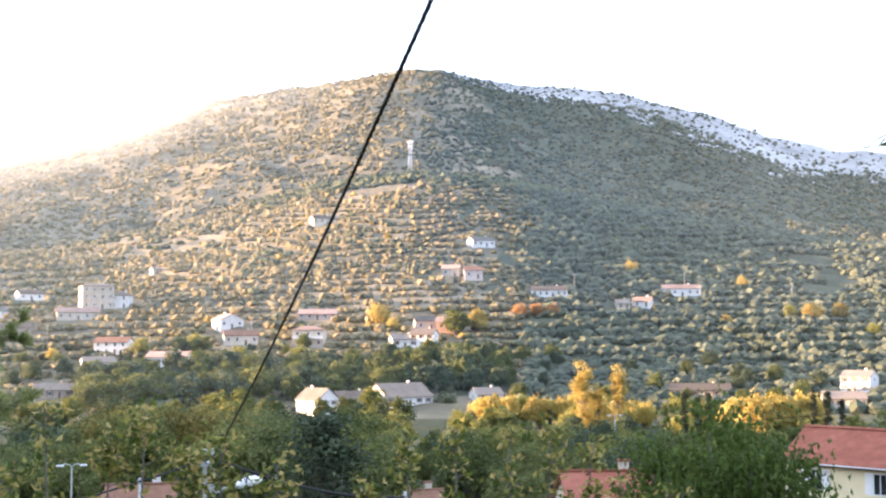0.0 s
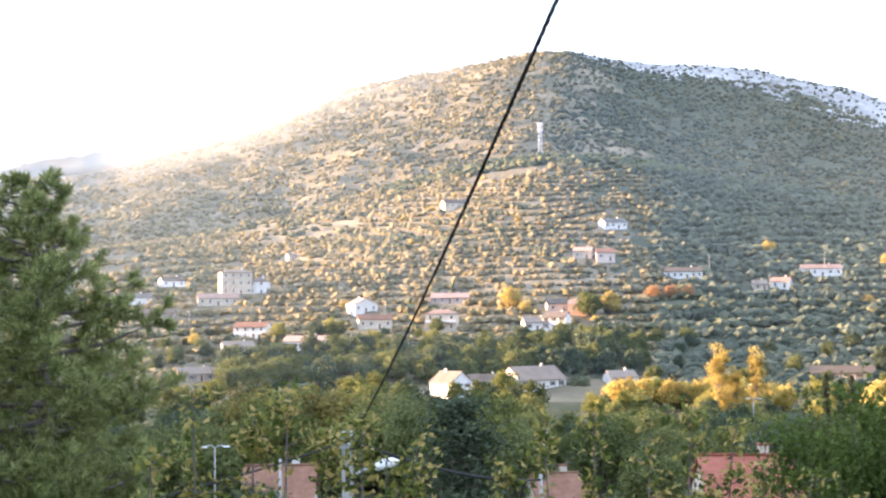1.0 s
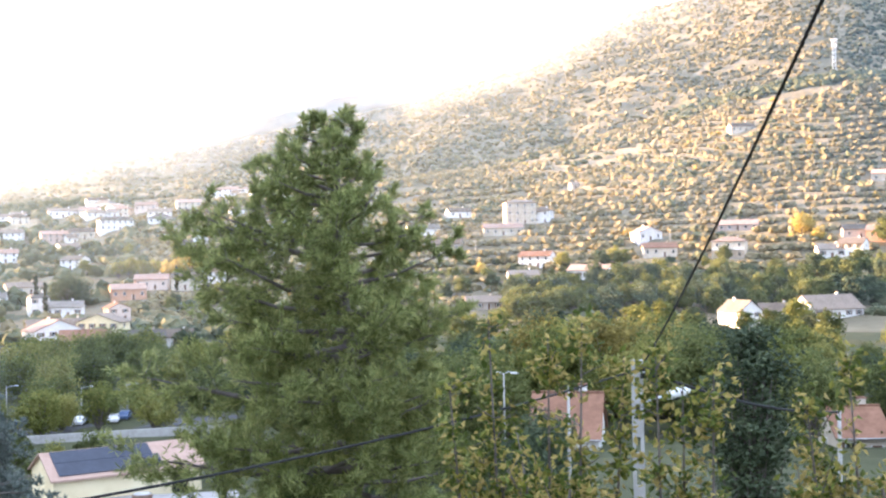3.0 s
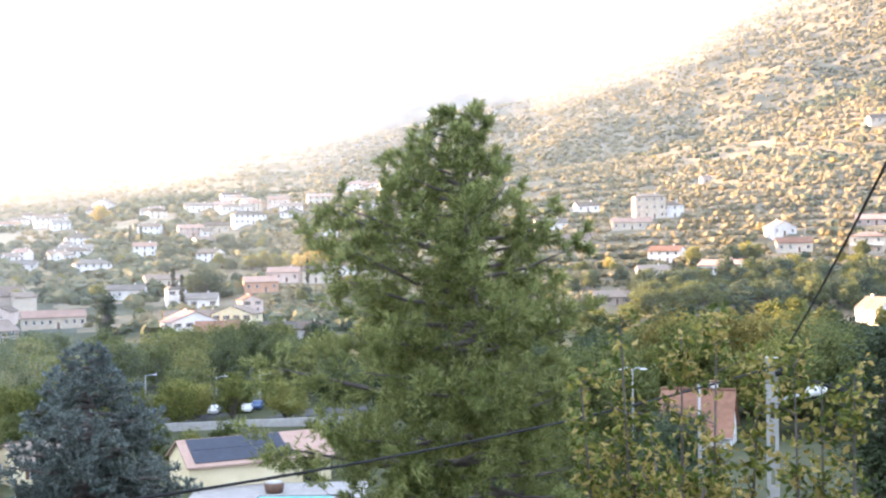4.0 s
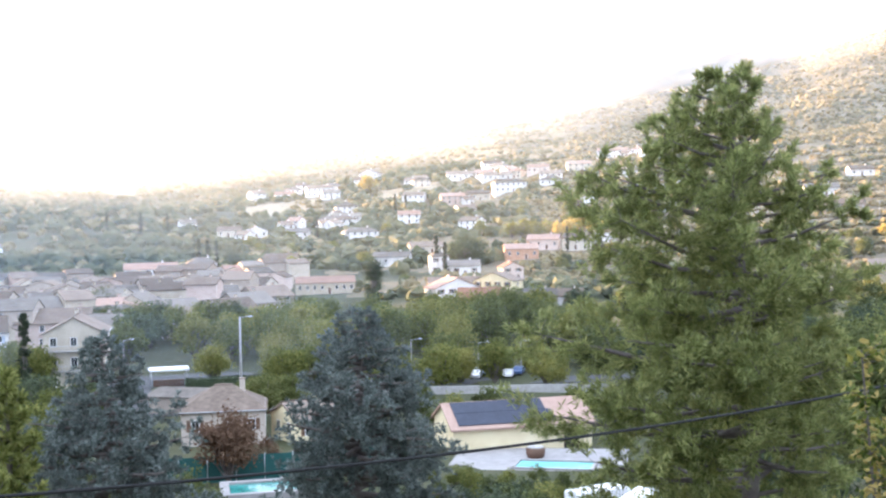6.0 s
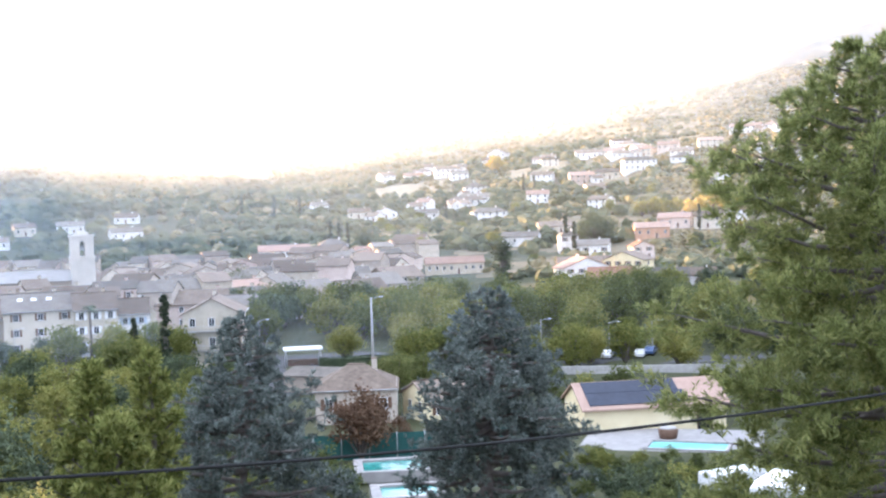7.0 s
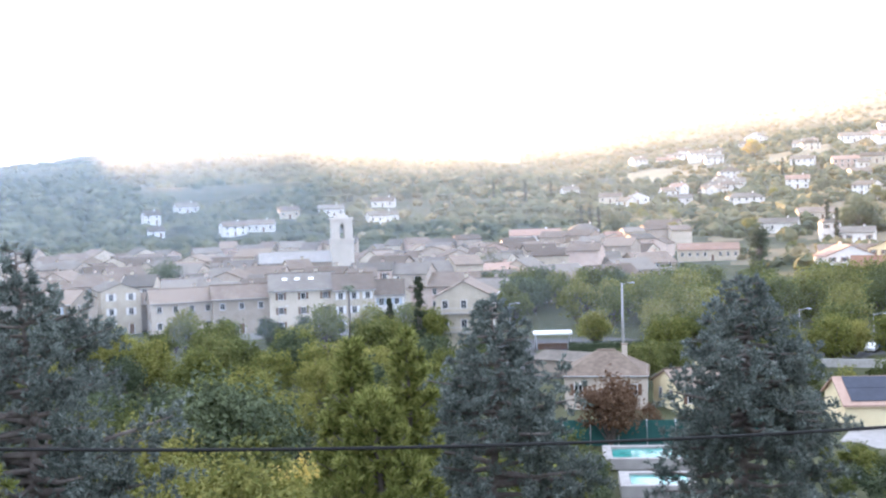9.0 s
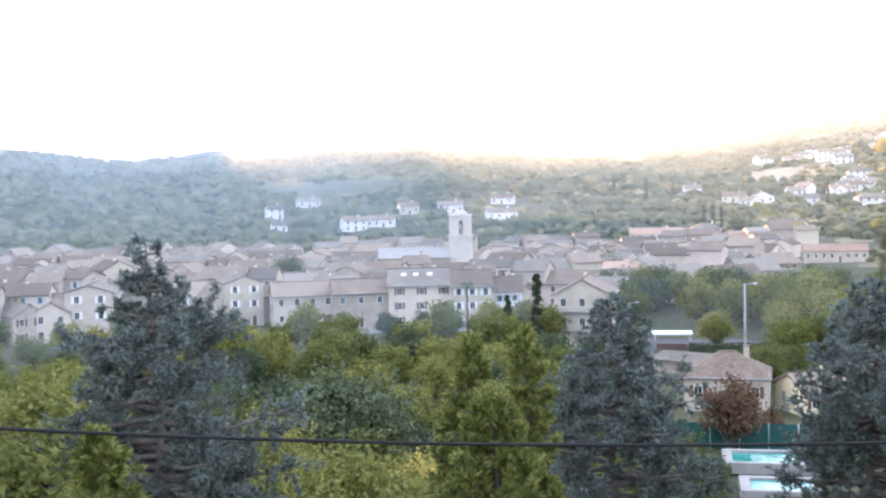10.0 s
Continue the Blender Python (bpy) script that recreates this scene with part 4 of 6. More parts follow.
villa(31.6, 524, 12, 5.4, "plaster_cream", "tile_tan", "cream house in the evening light", -14)
villa(30.4, 540, 9, 5.6, "plaster_white", "tile_salmon", "white house with a salmon roof", 10)
villa(38.8, 550, 16, 3.4, "plaster_cream", "tile_tan", "low villa with a broad pale roof", 12)
villa(40.4, 520, 16, 4.2, "plaster_white", "tile_grey", "pale house half hidden by trees", -10)
villa(41.9, 618, 18, 5.2, "plaster_white", "tile_grey", "large white villa on the lower slope", 12, hip=True)
villa(42.5, 702, 16, 3.4, "plaster_white", "tile_grey", "long white villa on the slope", 4)
villa(34.8, 740, 20, 6.4, "plaster_white", "tile_grey", "large white villa on the slope", 14, hip=True)
villa(39.3, 762, 14, 6.0, "plaster_white", "tile_tan", "white villa on a bright slope", -10)
villa(37.4, 732, 17, 5.0, "plaster_pink", "tile_salmon", "pink-roofed villa on the slope", 8)
villa(37.1, 846, 19, 4.6, "plaster_white", "tile_tan", "white villa high on the slope", 4)
villa(46.7, 882, 11, 6.0, "plaster_white", "tile_tan", "tall white house on the hill's shoulder", 30)
villa(45.4, 890, 14, 3.6, "plaster_white", "tile_salmon", "white house with a salmon roof on the shoulder", 4)
villa(43.8, 874, 18, 6.4, "plaster_white", "tile_tan", "large pale villa on the shoulder", 10)
villa(44.8, 638, 12, 3.2, "plaster_white", "tile_grey", "small white house on the lower slope", -6)
villa(49.9, 684, 9, 3.6, "plaster_white", "tile_grey", "small white house under the woods", 12)
villa(48.0, 648, 12, 3.6, "plaster_cream", "tile_tan", "cream house under the woods", -6)
villa(36.9, 688, 11, 3.6, "plaster_white", "tile_tan", "small white house on the slope", 20)
villa(32.4, 1000, 20, 5.5, "plaster_white", "tile_tan", "pale house high on the far slope", 8)
villa(29.9, 868, 22, 5.6, "plaster_white", "tile_salmon", "wide house on the sunlit shoulder", -6)
villa(31.5, 800, 16, 5.0, "plaster_cream", "tile_salmon", "cream house in the last sun", 6)
villa(33.4, 820, 14, 4.5, "plaster_pink", "tile_salmon", "pink house in the last sun", -10)
villa(35.6, 900, 15, 4.5, "plaster_white", "tile_tan", "white house among the upper gardens", 10)
villa(28.2, 830, 13, 4.5, "plaster_white", "tile_tan", "white house at the foot of the terraces", 10)
villa(69.5, 608, 8, 4.8, "plaster_white", "tile_grey", "small white house on the wooded hill", 10)
villa(65.8, 564, 11, 4.8, "plaster_white", "tile_tan", "white house at the edge of the town", 14)
villa(64.5, 570, 13, 3.8, "plaster_white", "tile_tan", "long white house at the edge of the town", -6)
villa(63.2, 610, 10, 4.4, "plaster_cream", "tile_tan", "cream house under the wooded hill", 10)
villa(61.2, 618, 13, 4.4, "plaster_white", "tile_grey", "white villa under the wooded hill", 0)
villa(58.8, 598, 15, 4.4, "plaster_white", "tile_grey", "large white villa above the town", 12)
villa(58.7, 650, 12, 3.6, "plaster_white", "tile_tan", "white house among dark trees", -10)
villa(69.3, 570, 7, 3.2, "plaster_white", "tile_grey", "low white house on the wooded hill", 6)
villa(67.9, 640, 12, 3.4, "plaster_white", "tile_grey", "pale house in the woods", 10)

rng_slope = random.Random(12)
for k in range(30):
    a, r = rng_slope.uniform(25, 48), rng_slope.uniform(600, 960)
    villa(a, r, rng_slope.uniform(8, 17), rng_slope.uniform(3.2, 5.6), rng_slope.choice(["plaster_white", "plaster_white", "plaster_cream"]), rng_slope.choice(["tile_tan", "tile_salmon", "tile_grey"]),
          "pale villa with a tiled roof on the garden slope", rng_slope.uniform(-40, 40), hip=rng_slope.random() < .4, ridge_along=rng_slope.random() < .7, group="villas on the slope")
    if k % 2:
        villa(a + .5, r - 6, rng_slope.uniform(5, 8), rng_slope.uniform(2.6, 3.4), "plaster_white", "tile_tan", "low white annexe beside a villa", rng_slope.uniform(-40, 40), windows=2, group="villas on the slope")

# ---- the old town ----
rng_town = random.Random(41)
WALLS = ["plaster_stone", "plaster_stone", "plaster_cream", "plaster_pink", "plaster_cream", "plaster_stone"]
ROOFS = ["tile_tan", "tile_grey", "tile_grey", "tile_tan", "tile_tan", "tile_grey", "tile_tan", "tile_tan"]
TOWN = ["old stone townhouse with a tan tiled roof", "narrow rendered townhouse with weathered tiles", "cream townhouse with old shutters in the dense town", "pale townhouse with a low-pitched tiled roof"]


def town_rows():
    for k, r in enumerate((262, 279, 297, 316, 336, 357, 379, 402, 426, 452, 478)):
        a = 52.5 - 0.8 * k if k else 57.5
        end = 86.0
        while a < end:
            w = rng_town.uniform(6, 11)
            step = math.degrees(w / r)
            rr = r + rng_town.uniform(-3, 3)
            skip = k > 1 and rng_town.random() < 0.10
            near_church = abs(a + step / 2 - 60.6) < 2.2 and 325 < rr < 390
            hero = (k == 0 and a < 72.5) or (k < 3 and a < 56.5) or (k < 5 and a < 51.5)
            if not (skip or near_church or hero):
                h = rng_town.uniform(5.6, 10.2) if k < 8 else rng_town.uniform(5, 8)
                x, y = by(a + step / 2, rr)
                along = rng_town.random() < 0.72
                house(x, y, a + step / 2 + rng_town.uniform(-26, 26), w + 0.4, rng_town.uniform(11, 15), h, rng_town.choice(WALLS), rng_town.choice(ROOFS),
                      rng_town.choice(TOWN), 3 if h > 7.4 else 2, rise=rng_town.uniform(1.5, 2.5), windows=max(2, round(w / 4)), shutter=rng_town.choice(["wood_brown", "wood_blue", None, "wood_white"]),
                      name="townhouse", group="houses of the old town", side=rng_town.choice([-1, 1]), ridge_along=along, over=0.35, detail=2 if k == 0 else 1 if k < 3 else 0, chimney=k < 7)
            a += step


town_rows()


def front(a, r, w, h, d, wall, roof, label, storeys, windows, shutter, rel=0, **more):
    x, y = by(a, r + d / 2)
    more.setdefault("detail", 1 if r > 280 else 2)
    return house(x, y, a + rel, w, d, h, wall, roof, label, storeys, windows=windows, shutter=shutter, name="townhouse", **more)


# the row along the promenade
front(68.3, 262, 13.5, 7.0, 11, "plaster_stone", "tile_tan", "long old stone building with a tan roof", 2, 4, None, 6)
front(65.6, 258, 12.0, 7.6, 11, "plaster_stone", "tile_tan", "plain stone townhouse with few openings", 2, 3, None, 4)
big = front(62.7, 256, 14.0, 9.2, 14, "plaster_cream", "tile_grey", "cream townhouse with tall brown shutters and a wide roof", 3, 3, "wood_brown", 2, rise=3.0)
for sx in (-4.2, -1.6, 1.4):
    part("skylight", raw([(sx, -3.2, 11.02), (sx + 1.1, -3.2, 11.02), (sx + 1.1, -2.3, 11.42), (sx, -2.3, 11.42), (sx, -3.2, 10.6), (sx + 1.1, -3.2, 10.6), (sx + 1.1, -2.3, 10.6), (sx, -2.3, 10.6)], [(0, 1, 2, 3), (0, 4, 5, 1), (1, 5, 6, 2), (2, 6, 7, 3), (3, 7, 4, 0)], M["white_paint"], "skylight"), big, "pale roof window")
front(60.3, 254, 8.5, 8.8, 14, "plaster_cream", "tile_tan", "cream townhouse with white and blue shutters", 3, 3, "wood_white", 2, rise=2.9)
front(58.6, 258, 6.5, 7.2, 12, "plaster_white", "tile_tan", "narrow pale townhouse with one blue door", 2, 2, "wood_blue", 0)
gable = front(54.9, 214, 10.0, 10.2, 12, "plaster_cream", "tile_tan", "tall cream townhouse with balconies and a front gable", 3, 3, None, -6, ridge_along=False, rise=2.6)
for zz in (3.6, 7.0):
    part("balcony", joined("balcony", [box(-4.6, 4.6, -7.0, -6.0, zz, zz + .18, M["concrete"])] + [box(-4.6 + q * .46 - .02, -4.6 + q * .46 + .02, -6.98, -6.94, zz + .18, zz + 1.05, M["steel"]) for q in range(21)] + [box(-4.6, 4.6, -7.0, -6.92, zz + 1.05, zz + 1.1, M["steel"])]), gable, "narrow balcony with an iron rail")
front(53.9, 262, 9.0, 6.6, 12, "plaster_stone", "tile_grey", "old house with a broad grey roof", 2, 3, None, 10)
front(55.6, 292, 20, 6.0, 13, "plaster_pink", "tile_tan", "long house with a reddish roof", 2, 5, None, -2)
front(53.6, 320, 17, 6.4, 12, "plaster_pink", "tile_salmon", "windowless pink gable house", 2, 2, None, 30)
front(49.9, 405, 17.5, 8.2, 13, "plaster_cream", "tile_tan", "schoolhouse with a broad gable and square windows", 2, 4, None, -8, ridge_along=False, rise=2.0)
front(54.2, 370, 26, 6.5, 12, "plaster_stone", "tile_grey", "very long old roof at the back of the town", 2, 7, None, 3)
front(51.6, 500, 21, 5.6, 10, "plaster_white", "tile_salmon", "long pale school building with a row of windows", 2, 8, None, 0)
front(49.3, 505, 12, 7.0, 9, "plaster_white", "tile_grey", "modern white block above the town", 2, 4, "wood_blue", 6, hip=True)
front(47.3, 470, 17, 5.6, 11, "plaster_pink", "tile_salmon", "pinkish house with a wide roof", 2, 5, None, 10)
front(45.6, 520, 14, 5.0, 10, "plaster_cream", "tile_tan", "cream house among gardens", 1, 4, None, -14)
front(52.4, 470, 13, 5.6, 10, "plaster_white", "tile_tan", "white house at the foot of the hill", 2, 4, None, 12)
for a, r, w in ((49.3, 300, 12), (48.2, 322, 13), (50.8, 332, 15), (47.3, 345, 12), (51.6, 300, 12), (49.2, 352, 14), (52.2, 345, 12), (46.4, 372, 13)):
    front(a, r, w, 4.4, 13, "plaster_stone", rng_town.choice(["tile_grey", "tile_tan"]), "low house with a wide weathered roof", 2, 3, None, rng_town.uniform(20, 45))


def church(a, r):
    x, y = by(a, r)
    top = thing("church", pose(x, y, z_at(x, y), 0, 0, a + 4), "pale stone church with a square bell tower", "church")
    s = M["tower_stone"]
    body = [box(-3.3, 3.3, -3.3, 3.3, -2, 15.2, s), box(-3.6, 3.6, -3.6, 3.6, 15.2, 15.6, s)]
    for sx in (-1, 1):
        for sy in (-1, 1):
            body.append(box(sx * 1.9 - 1.2, sx * 1.9 + 1.2, sy * 1.9 - 1.2, sy * 1.9 + 1.2, 15.6, 21.0, s))
    body += [box(-3.0, 3.0, -3.0, 3.0, 20.2, 21.2, s), box(-3.4, 3.4, -3.4, 3.4, 21.2, 21.7, s)]
    for k in range(5):                                    # round heads of the belfry openings
        q = .7 * math.cos((k + .5) * math.pi / 10)
        body += [box(-.7, -q, -2.9, 2.9, 19.0 + k * .25, 19.25 + k * .25, s), box(q, .7, -2.9, 2.9, 19.0 + k * .25, 19.25 + k * .25, s)]
    part("tower", joined("tower", body[:2]), top)
    part("belfry", joined("belfry", body[2:]), top)
    part("parapet", joined("parapet", [box(-1.9, 1.9, -1.9, 1.9, 21.7, 22.4, s), box(-1.2, 1.2, -1.2, 1.2, 22.4, 23.0, s)]), top)
    part("bell", tube([(0, 0, 18.9), (0, 0, 18.2), (0, 0, 17.6), (0, 0, 17.3)], [.15, .42, .55, .75], M["steel"], 12, "bell"), top, "dark bronze bell")
    nave = [(-3.3, -5, -2), (-24, -5, -2), (-24, 6, -2), (-3.3, 6, -2), (-3.3, -5, 9.5), (-24, -5, 9.5), (-24, 6, 9.5), (-3.3, 6, 9.5), (-3.3, .5, 12), (-24, .5, 12)]
    part("nave", raw(nave, [(0, 4, 5, 1), (2, 6, 7, 3), (1, 5, 9, 6, 2), (3, 7, 8, 4, 0)], M["plaster_stone"], "nave"), top)
    rv = [(-3.3, -5.6, 9.3), (-24.4, -5.6, 9.3), (-24.4, 6.6, 9.3), (-3.3, 6.6, 9.3), (-3.3, .5, 12.2), (-24.4, .5, 12.2)]
    rv += [(p, q, s - .25) for p, q, s in rv]
    part("roof", raw(rv, [(0, 4, 5, 1), (3, 2, 5, 4), (6, 7, 11, 10), (9, 10, 11, 8), (0, 1, 7, 6), (2, 3, 9, 8), (1, 5, 11, 7), (5, 2, 8, 11)], M["paving"], "roof"), top, "pale metal roof")


church(60.75, 358)


# ---- near houses, pool and yard ----
def near_house(a, r, zb, w, d, h, yaw, wall, roof, label, **more):
    x, y = by(a, r)
    return house(x, y, yaw, w, d, h, wall, roof, label, z=zb, **more)


near_house(-19.2, 92, 12.9, 9.5, 6.8, 6.2, -46, "plaster_yellow", "tile_red", "yellow-rendered house under a red clay roof", storeys=2, rise=1.9, windows=2, shutter="wood_white")
near_house(-7.5, 90, 11.0, 6.2, 8, 4.6, 4, "plaster_cream", "tile_red", "low house with a red clay roof and small chimneys", rise=2.3, windows=3)
near_house(1.2, 125, 6.6, 5, 7, 3.2, 20, "plaster_cream", "tile_rust", "house with a faded red roof behind fruit trees", rise=2.2, windows=2)
near_house(3.2, 138, 6.8, 5, 7, 4.2, -25, "plaster_white", "tile_tan", "small house with a rusty tan roof", rise=2.0, windows=2)
near_house(13.9, 118, 7.2, 6.4, 8, 3.4, 8, "plaster_white", "tile_rust", "white house with a rust-brown roof between the trees", rise=3.4, windows=2)

x, y = by(34.9, 150)
pool_house = house(x, y, 34.9 + 17, 17.5, 9.5, 3.3, "plaster_yellow", "tile_salmon", "long pale yellow pool house with solar mats on its roof", 1, rise=2.2, windows=1, shutter=None, chimney=False, door=False, name="pool_house", over=0.6, detail=0)
s = 2.2 / 4.75
for k in range(2):
    y0, y1 = (-4.75, -2.45) if k == 0 else (-2.38, -0.25)
    v = [(-8.0, y0, 3.3 + (y0 + 4.75) * s + .12), (4.2 - k * .6, y0, 3.3 + (y0 + 4.75) * s + .12), (4.2 - k * .6, y1, 3.3 + (y1 + 4.75) * s + .12), (-8.0, y1, 3.3 + (y1 + 4.75) * s + .12)]
    v += [(p, q, z + .06) for p, q, z in v]
    part("solar_panel", raw(v, [(4, 5, 6, 7), (0, 1, 5, 4), (1, 2, 6, 5), (2, 3, 7, 6), (3, 0, 4, 7)], M["solar"], "solar_panel"), pool_house, "dark blue-black solar mat")
part("door", joined("door", [box(5.2, 6.9, -4.82, -4.7, 0, 2.3, M["glass_dark"]), box(5.1, 5.2, -4.86, -4.7, 0, 2.4, M["wood_brown"]), box(6.9, 7.0, -4.86, -4.7, 0, 2.4, M["wood_brown"]), box(5.2, 6.9, -4.86, -4.7, 2.3, 2.4, M["wood_brown"])]), pool_house, "dark glazed double door")
part("lantern", box(7.6, 7.85, -5.0, -4.75, 1.6, 2.2, M["wood_brown"], bevel=.03), pool_house, "dark wall lantern")


def slab(name, a, r, w, d, z0, z1, yaw, mat, label, category, kind="structure"):
    x, y = by(a, r)
    ob = new(name, box(-w / 2, w / 2, -d / 2, d / 2, z0, z1, M[mat], bevel=0.05))
    ob.matrix_basis = pose(x, y, 0, 0, 0, yaw)
    return tagged(ob, label, category, kind=kind)


slab("terrace", 33.6, 138.5, 20, 13, -1.0, 0.35, 28, "paving", "pale stone pool terrace", "terrace")
x, y = by(32.9, 134.5)
pool = thing("swimming_pool", pose(x, y, 0.35, 0, 0, 24), "turquoise garden pool with a pale rim", "pool")
part("water", box(-4.2, 4.2, -2.0, 2.0, -.2, .06, M["water"]), pool, "turquoise water")
for q in ((-4.6, 4.6, -2.4, -2.0), (-4.6, 4.6, 2.0, 2.4), (-4.6, -4.2, -2.0, 2.0), (4.2, 4.6, -2.0, 2.0)):
    part("coping", box(*q, -.2, .22, M["paving"], bevel=.04), pool)
x, y = by(33.8, 139.5)
tub = thing("round_planter", pose(x, y, 0.35), "round dark wooden tub on the terrace", "planter")
part("body", tube([(0, 0, 0), (0, 0, .5), (0, 0, 1.0), (0, 0, 1.15)], [.95, 1.1, 1.15, 1.0], M["wood_brown"], 16), tub)
part("lid", tube([(0, 0, 1.15), (0, 0, 1.25)], [1.05, .9], M["concrete"], 16), tub, "grey lid")
near_house(44.6, 158, 0, 6.5, 8, 3.2, 70, "plaster_yellow", "tile_tan", "small pale yellow house with a gable", rise=1.7, windows=2)
near_house(48.4, 160, 0, 10.5, 9, 4.6, 46, "plaster_stone", "tile_tan", "old rendered house with a hipped tan roof", rise=2.4, hip=True, windows=3)

# public pool and sports ground below the cedars
def basin(a, r, z, yaw, w, d, label):
    x, y = by(a, r)
    bath = thing("outdoor_pool", pose(x, y, z, 0, 0, yaw), label, "pool", "public pools")
    part("water", box(-w + .9, w - .9, -d + .7, d - .9, -.6, .1, M["water_deep"]), bath, "teal water")
    for q in ((-w, w, -d, -d + .7), (-w, w, d - .9, d), (-w, -w + .9, -d + .7, d - .9), (w - .9, w, -d + .7, d - .9)):
        part("deck", box(*q, -.8, .3, M["paving"], bevel=.04), bath)


basin(46.3, 120, 1.9, 50, 5.0, 3.2, "long public pool with white decks and teal water")
basin(46.1, 106, 2.6, 50, 3.4, 2.8, "small public pool with a white rim and teal water")
fx, fy = by(46.6, 130)
fence = thing("netting_fence", pose(fx, fy, z_at(fx, fy) - .2, 0, 0, 48), "green netting fence round the sports ground", "fence")
for k in range(9):
    part("post", tube([(-12 + 3 * k, 0, 0), (-12 + 3 * k, 0, 1.6), (-12 + 3 * k, 0, 3.2)], .05, M["steel"], 6, "post"), fence)
for k in range(8):
    part("net", box(-11.95 + 3 * k, -9.05 + 3 * k, -.015, .015, .2, 3.1, M["green_net"]), fence)


def camper(a, r, yaw, label):
    x, y = by(a, r)
    c = thing("camper_van", pose(x, y, z_at(x, y), 0, 0, yaw), label, "van", "parked campers")
    part("body", joined("body", [box(-3.2, 2.2, -1.1, 1.1, .55, 2.9, M["white_paint"], bevel=.12), box(2.2, 3.3, -1.0, 1.0, .55, 1.6, M["white_paint"], bevel=.15), box(1.2, 2.7, -1.05, 1.05, 1.5, 2.75, M["white_paint"], bevel=.2)]), c)
    part("windscreen", raw([(2.72, -.9, 1.62), (2.72, .9, 1.62), (2.62, .85, 2.3), (2.62, -.85, 2.3), (2.5, -.9, 1.62), (2.5, .9, 1.62), (2.4, .85, 2.3), (2.4, -.85, 2.3)], [(0, 1, 2, 3), (4, 7, 6, 5), (0, 3, 7, 4), (1, 5, 6, 2)], M["glass_dark"]), c, "dark windscreen")
    for px in (-1.6, .3):
        part("window", box(px - .5, px + .5, -1.13, -1.08, 1.6, 2.2, M["glass_dark"], bevel=.02), c)
    part("stripe", box(-3.1, 2.1, -1.125, -1.1, 1.0, 1.15, M["car_grey"]), c)
    for px in (-2.1, 2.3):
        for py in (-.95, .95):
            w = part("wheel", tube([(px, py - .12, .36), (px, py - .06, .36), (px, py + .06, .36), (px, py + .12, .36)], [.30, .36, .36, .30], M["rubber"], 14), c)
            part("rim", tube([(px, py - .13, .36), (px, py + .13, .36)], .2, M["car_grey"], 10), w)
    return c


camper(28.9, 103, 100, "white camper van parked below the pool terrace")
camper(30.8, 106, 70, "white camper van beside a hedge")
camper(28.2, 96, 20, "white camper van partly hidden by the pine")


def car(a, r, yaw, paint, label):
    x, y = by(a, r)
    c = thing("parked_car", pose(x, y, z_at(x, y) + .02, 0, 0, yaw), label, "car", "cars on the promenade")
    prof = [(-2.1, .35), (-2.1, .8), (-1.7, .95), (-1.2, 1.42), (.4, 1.45), (1.05, .98), (1.95, .82), (2.1, .6), (2.1, .35)]
    v = [(px, -.82, pz) for px, pz in prof] + [(px, .82, pz) for px, pz in prof]
    n = len(prof)
    part("body", raw(v, [list(range(n))[::-1], list(range(n, 2 * n))] + [(k, (k + 1) % n, n + (k + 1) % n, n + k) for k in range(n)], M[paint], "body"), c)
    for py in (-.83, .83):
        part("side_window", box(-1.1, .5, py - .008, py + .008, 1.0, 1.34, M["glass_dark"]), c)
    for px in (-1.35, 1.35):
        for py in (-.75, .75):
            part("wheel", tube([(px, py - .1, .31), (px, py + .1, .31)], .31, M["rubber"], 12), c)
    return c


for k, a in enumerate((36.5, 36.0, 35.5, 35.0, 34.5, 37.6, 38.2, 39.0)):
    car(a, 212 + (k % 3) * 3, a + 80 + 4 * (k % 2), ("white_paint", "car_blue", "car_grey")[k % 3], ("white parked car", "dark blue parked car", "silver parked car")[k % 3] + " under the plane trees")

# promenade: road, kerb wall and kiosk
slab("road", 37.5, 208, 60, 9, -.4, .06, 37.5, "asphalt", "grey asphalt road below the plane trees", "road")
slab("road_wall", 37.0, 193, 46, .5, -.6, 1.3, 37, "concrete", "low grey wall along the road", "wall")
slab("square", 50.4, 206, 28, 50, -.5, .08, 50, "asphalt", "grey paved market square", "pavement")
slab("promenade_wall", 62.0, 246, 60, .6, -.6, 1.4, 62, "concrete", "long pale wall along the promenade", "wall")
slab("promenade", 62.0, 250, 60, 7, -.6, .1, 62, "asphalt", "grey promenade below the old town", "road")
x, y = by(50.9, 214)
kiosk = thing("market_shelter", pose(x, y, .1, 0, 0, 54), "open shelter with a white flat roof", "shelter")
part("roof", box(-3.4, 3.4, -2, 2, 2.9, 3.25, M["white_paint"], bevel=.05), kiosk)
for sx in (-3, 3):
    for sy in (-1.6, 1.6):
        part("post", tube([(sx, sy, 0), (sx, sy, 1.5), (sx, sy, 2.9)], .08, M["steel"], 8), kiosk)
part("counter", box(-2.6, 2.6, .6, 1.2, 0, 1.1, M["wood_brown"], bevel=.03), kiosk)
x, y = by(50.0, 186)
hall = thing("market_roof", pose(x, y, .05, 0, 0, 20), "long low shed with a pale grey metal roof", "shed")
part("wall", box(-4.5, 4.5, -4, 4, 0, 2.6, M["plaster_stone"]), hall)
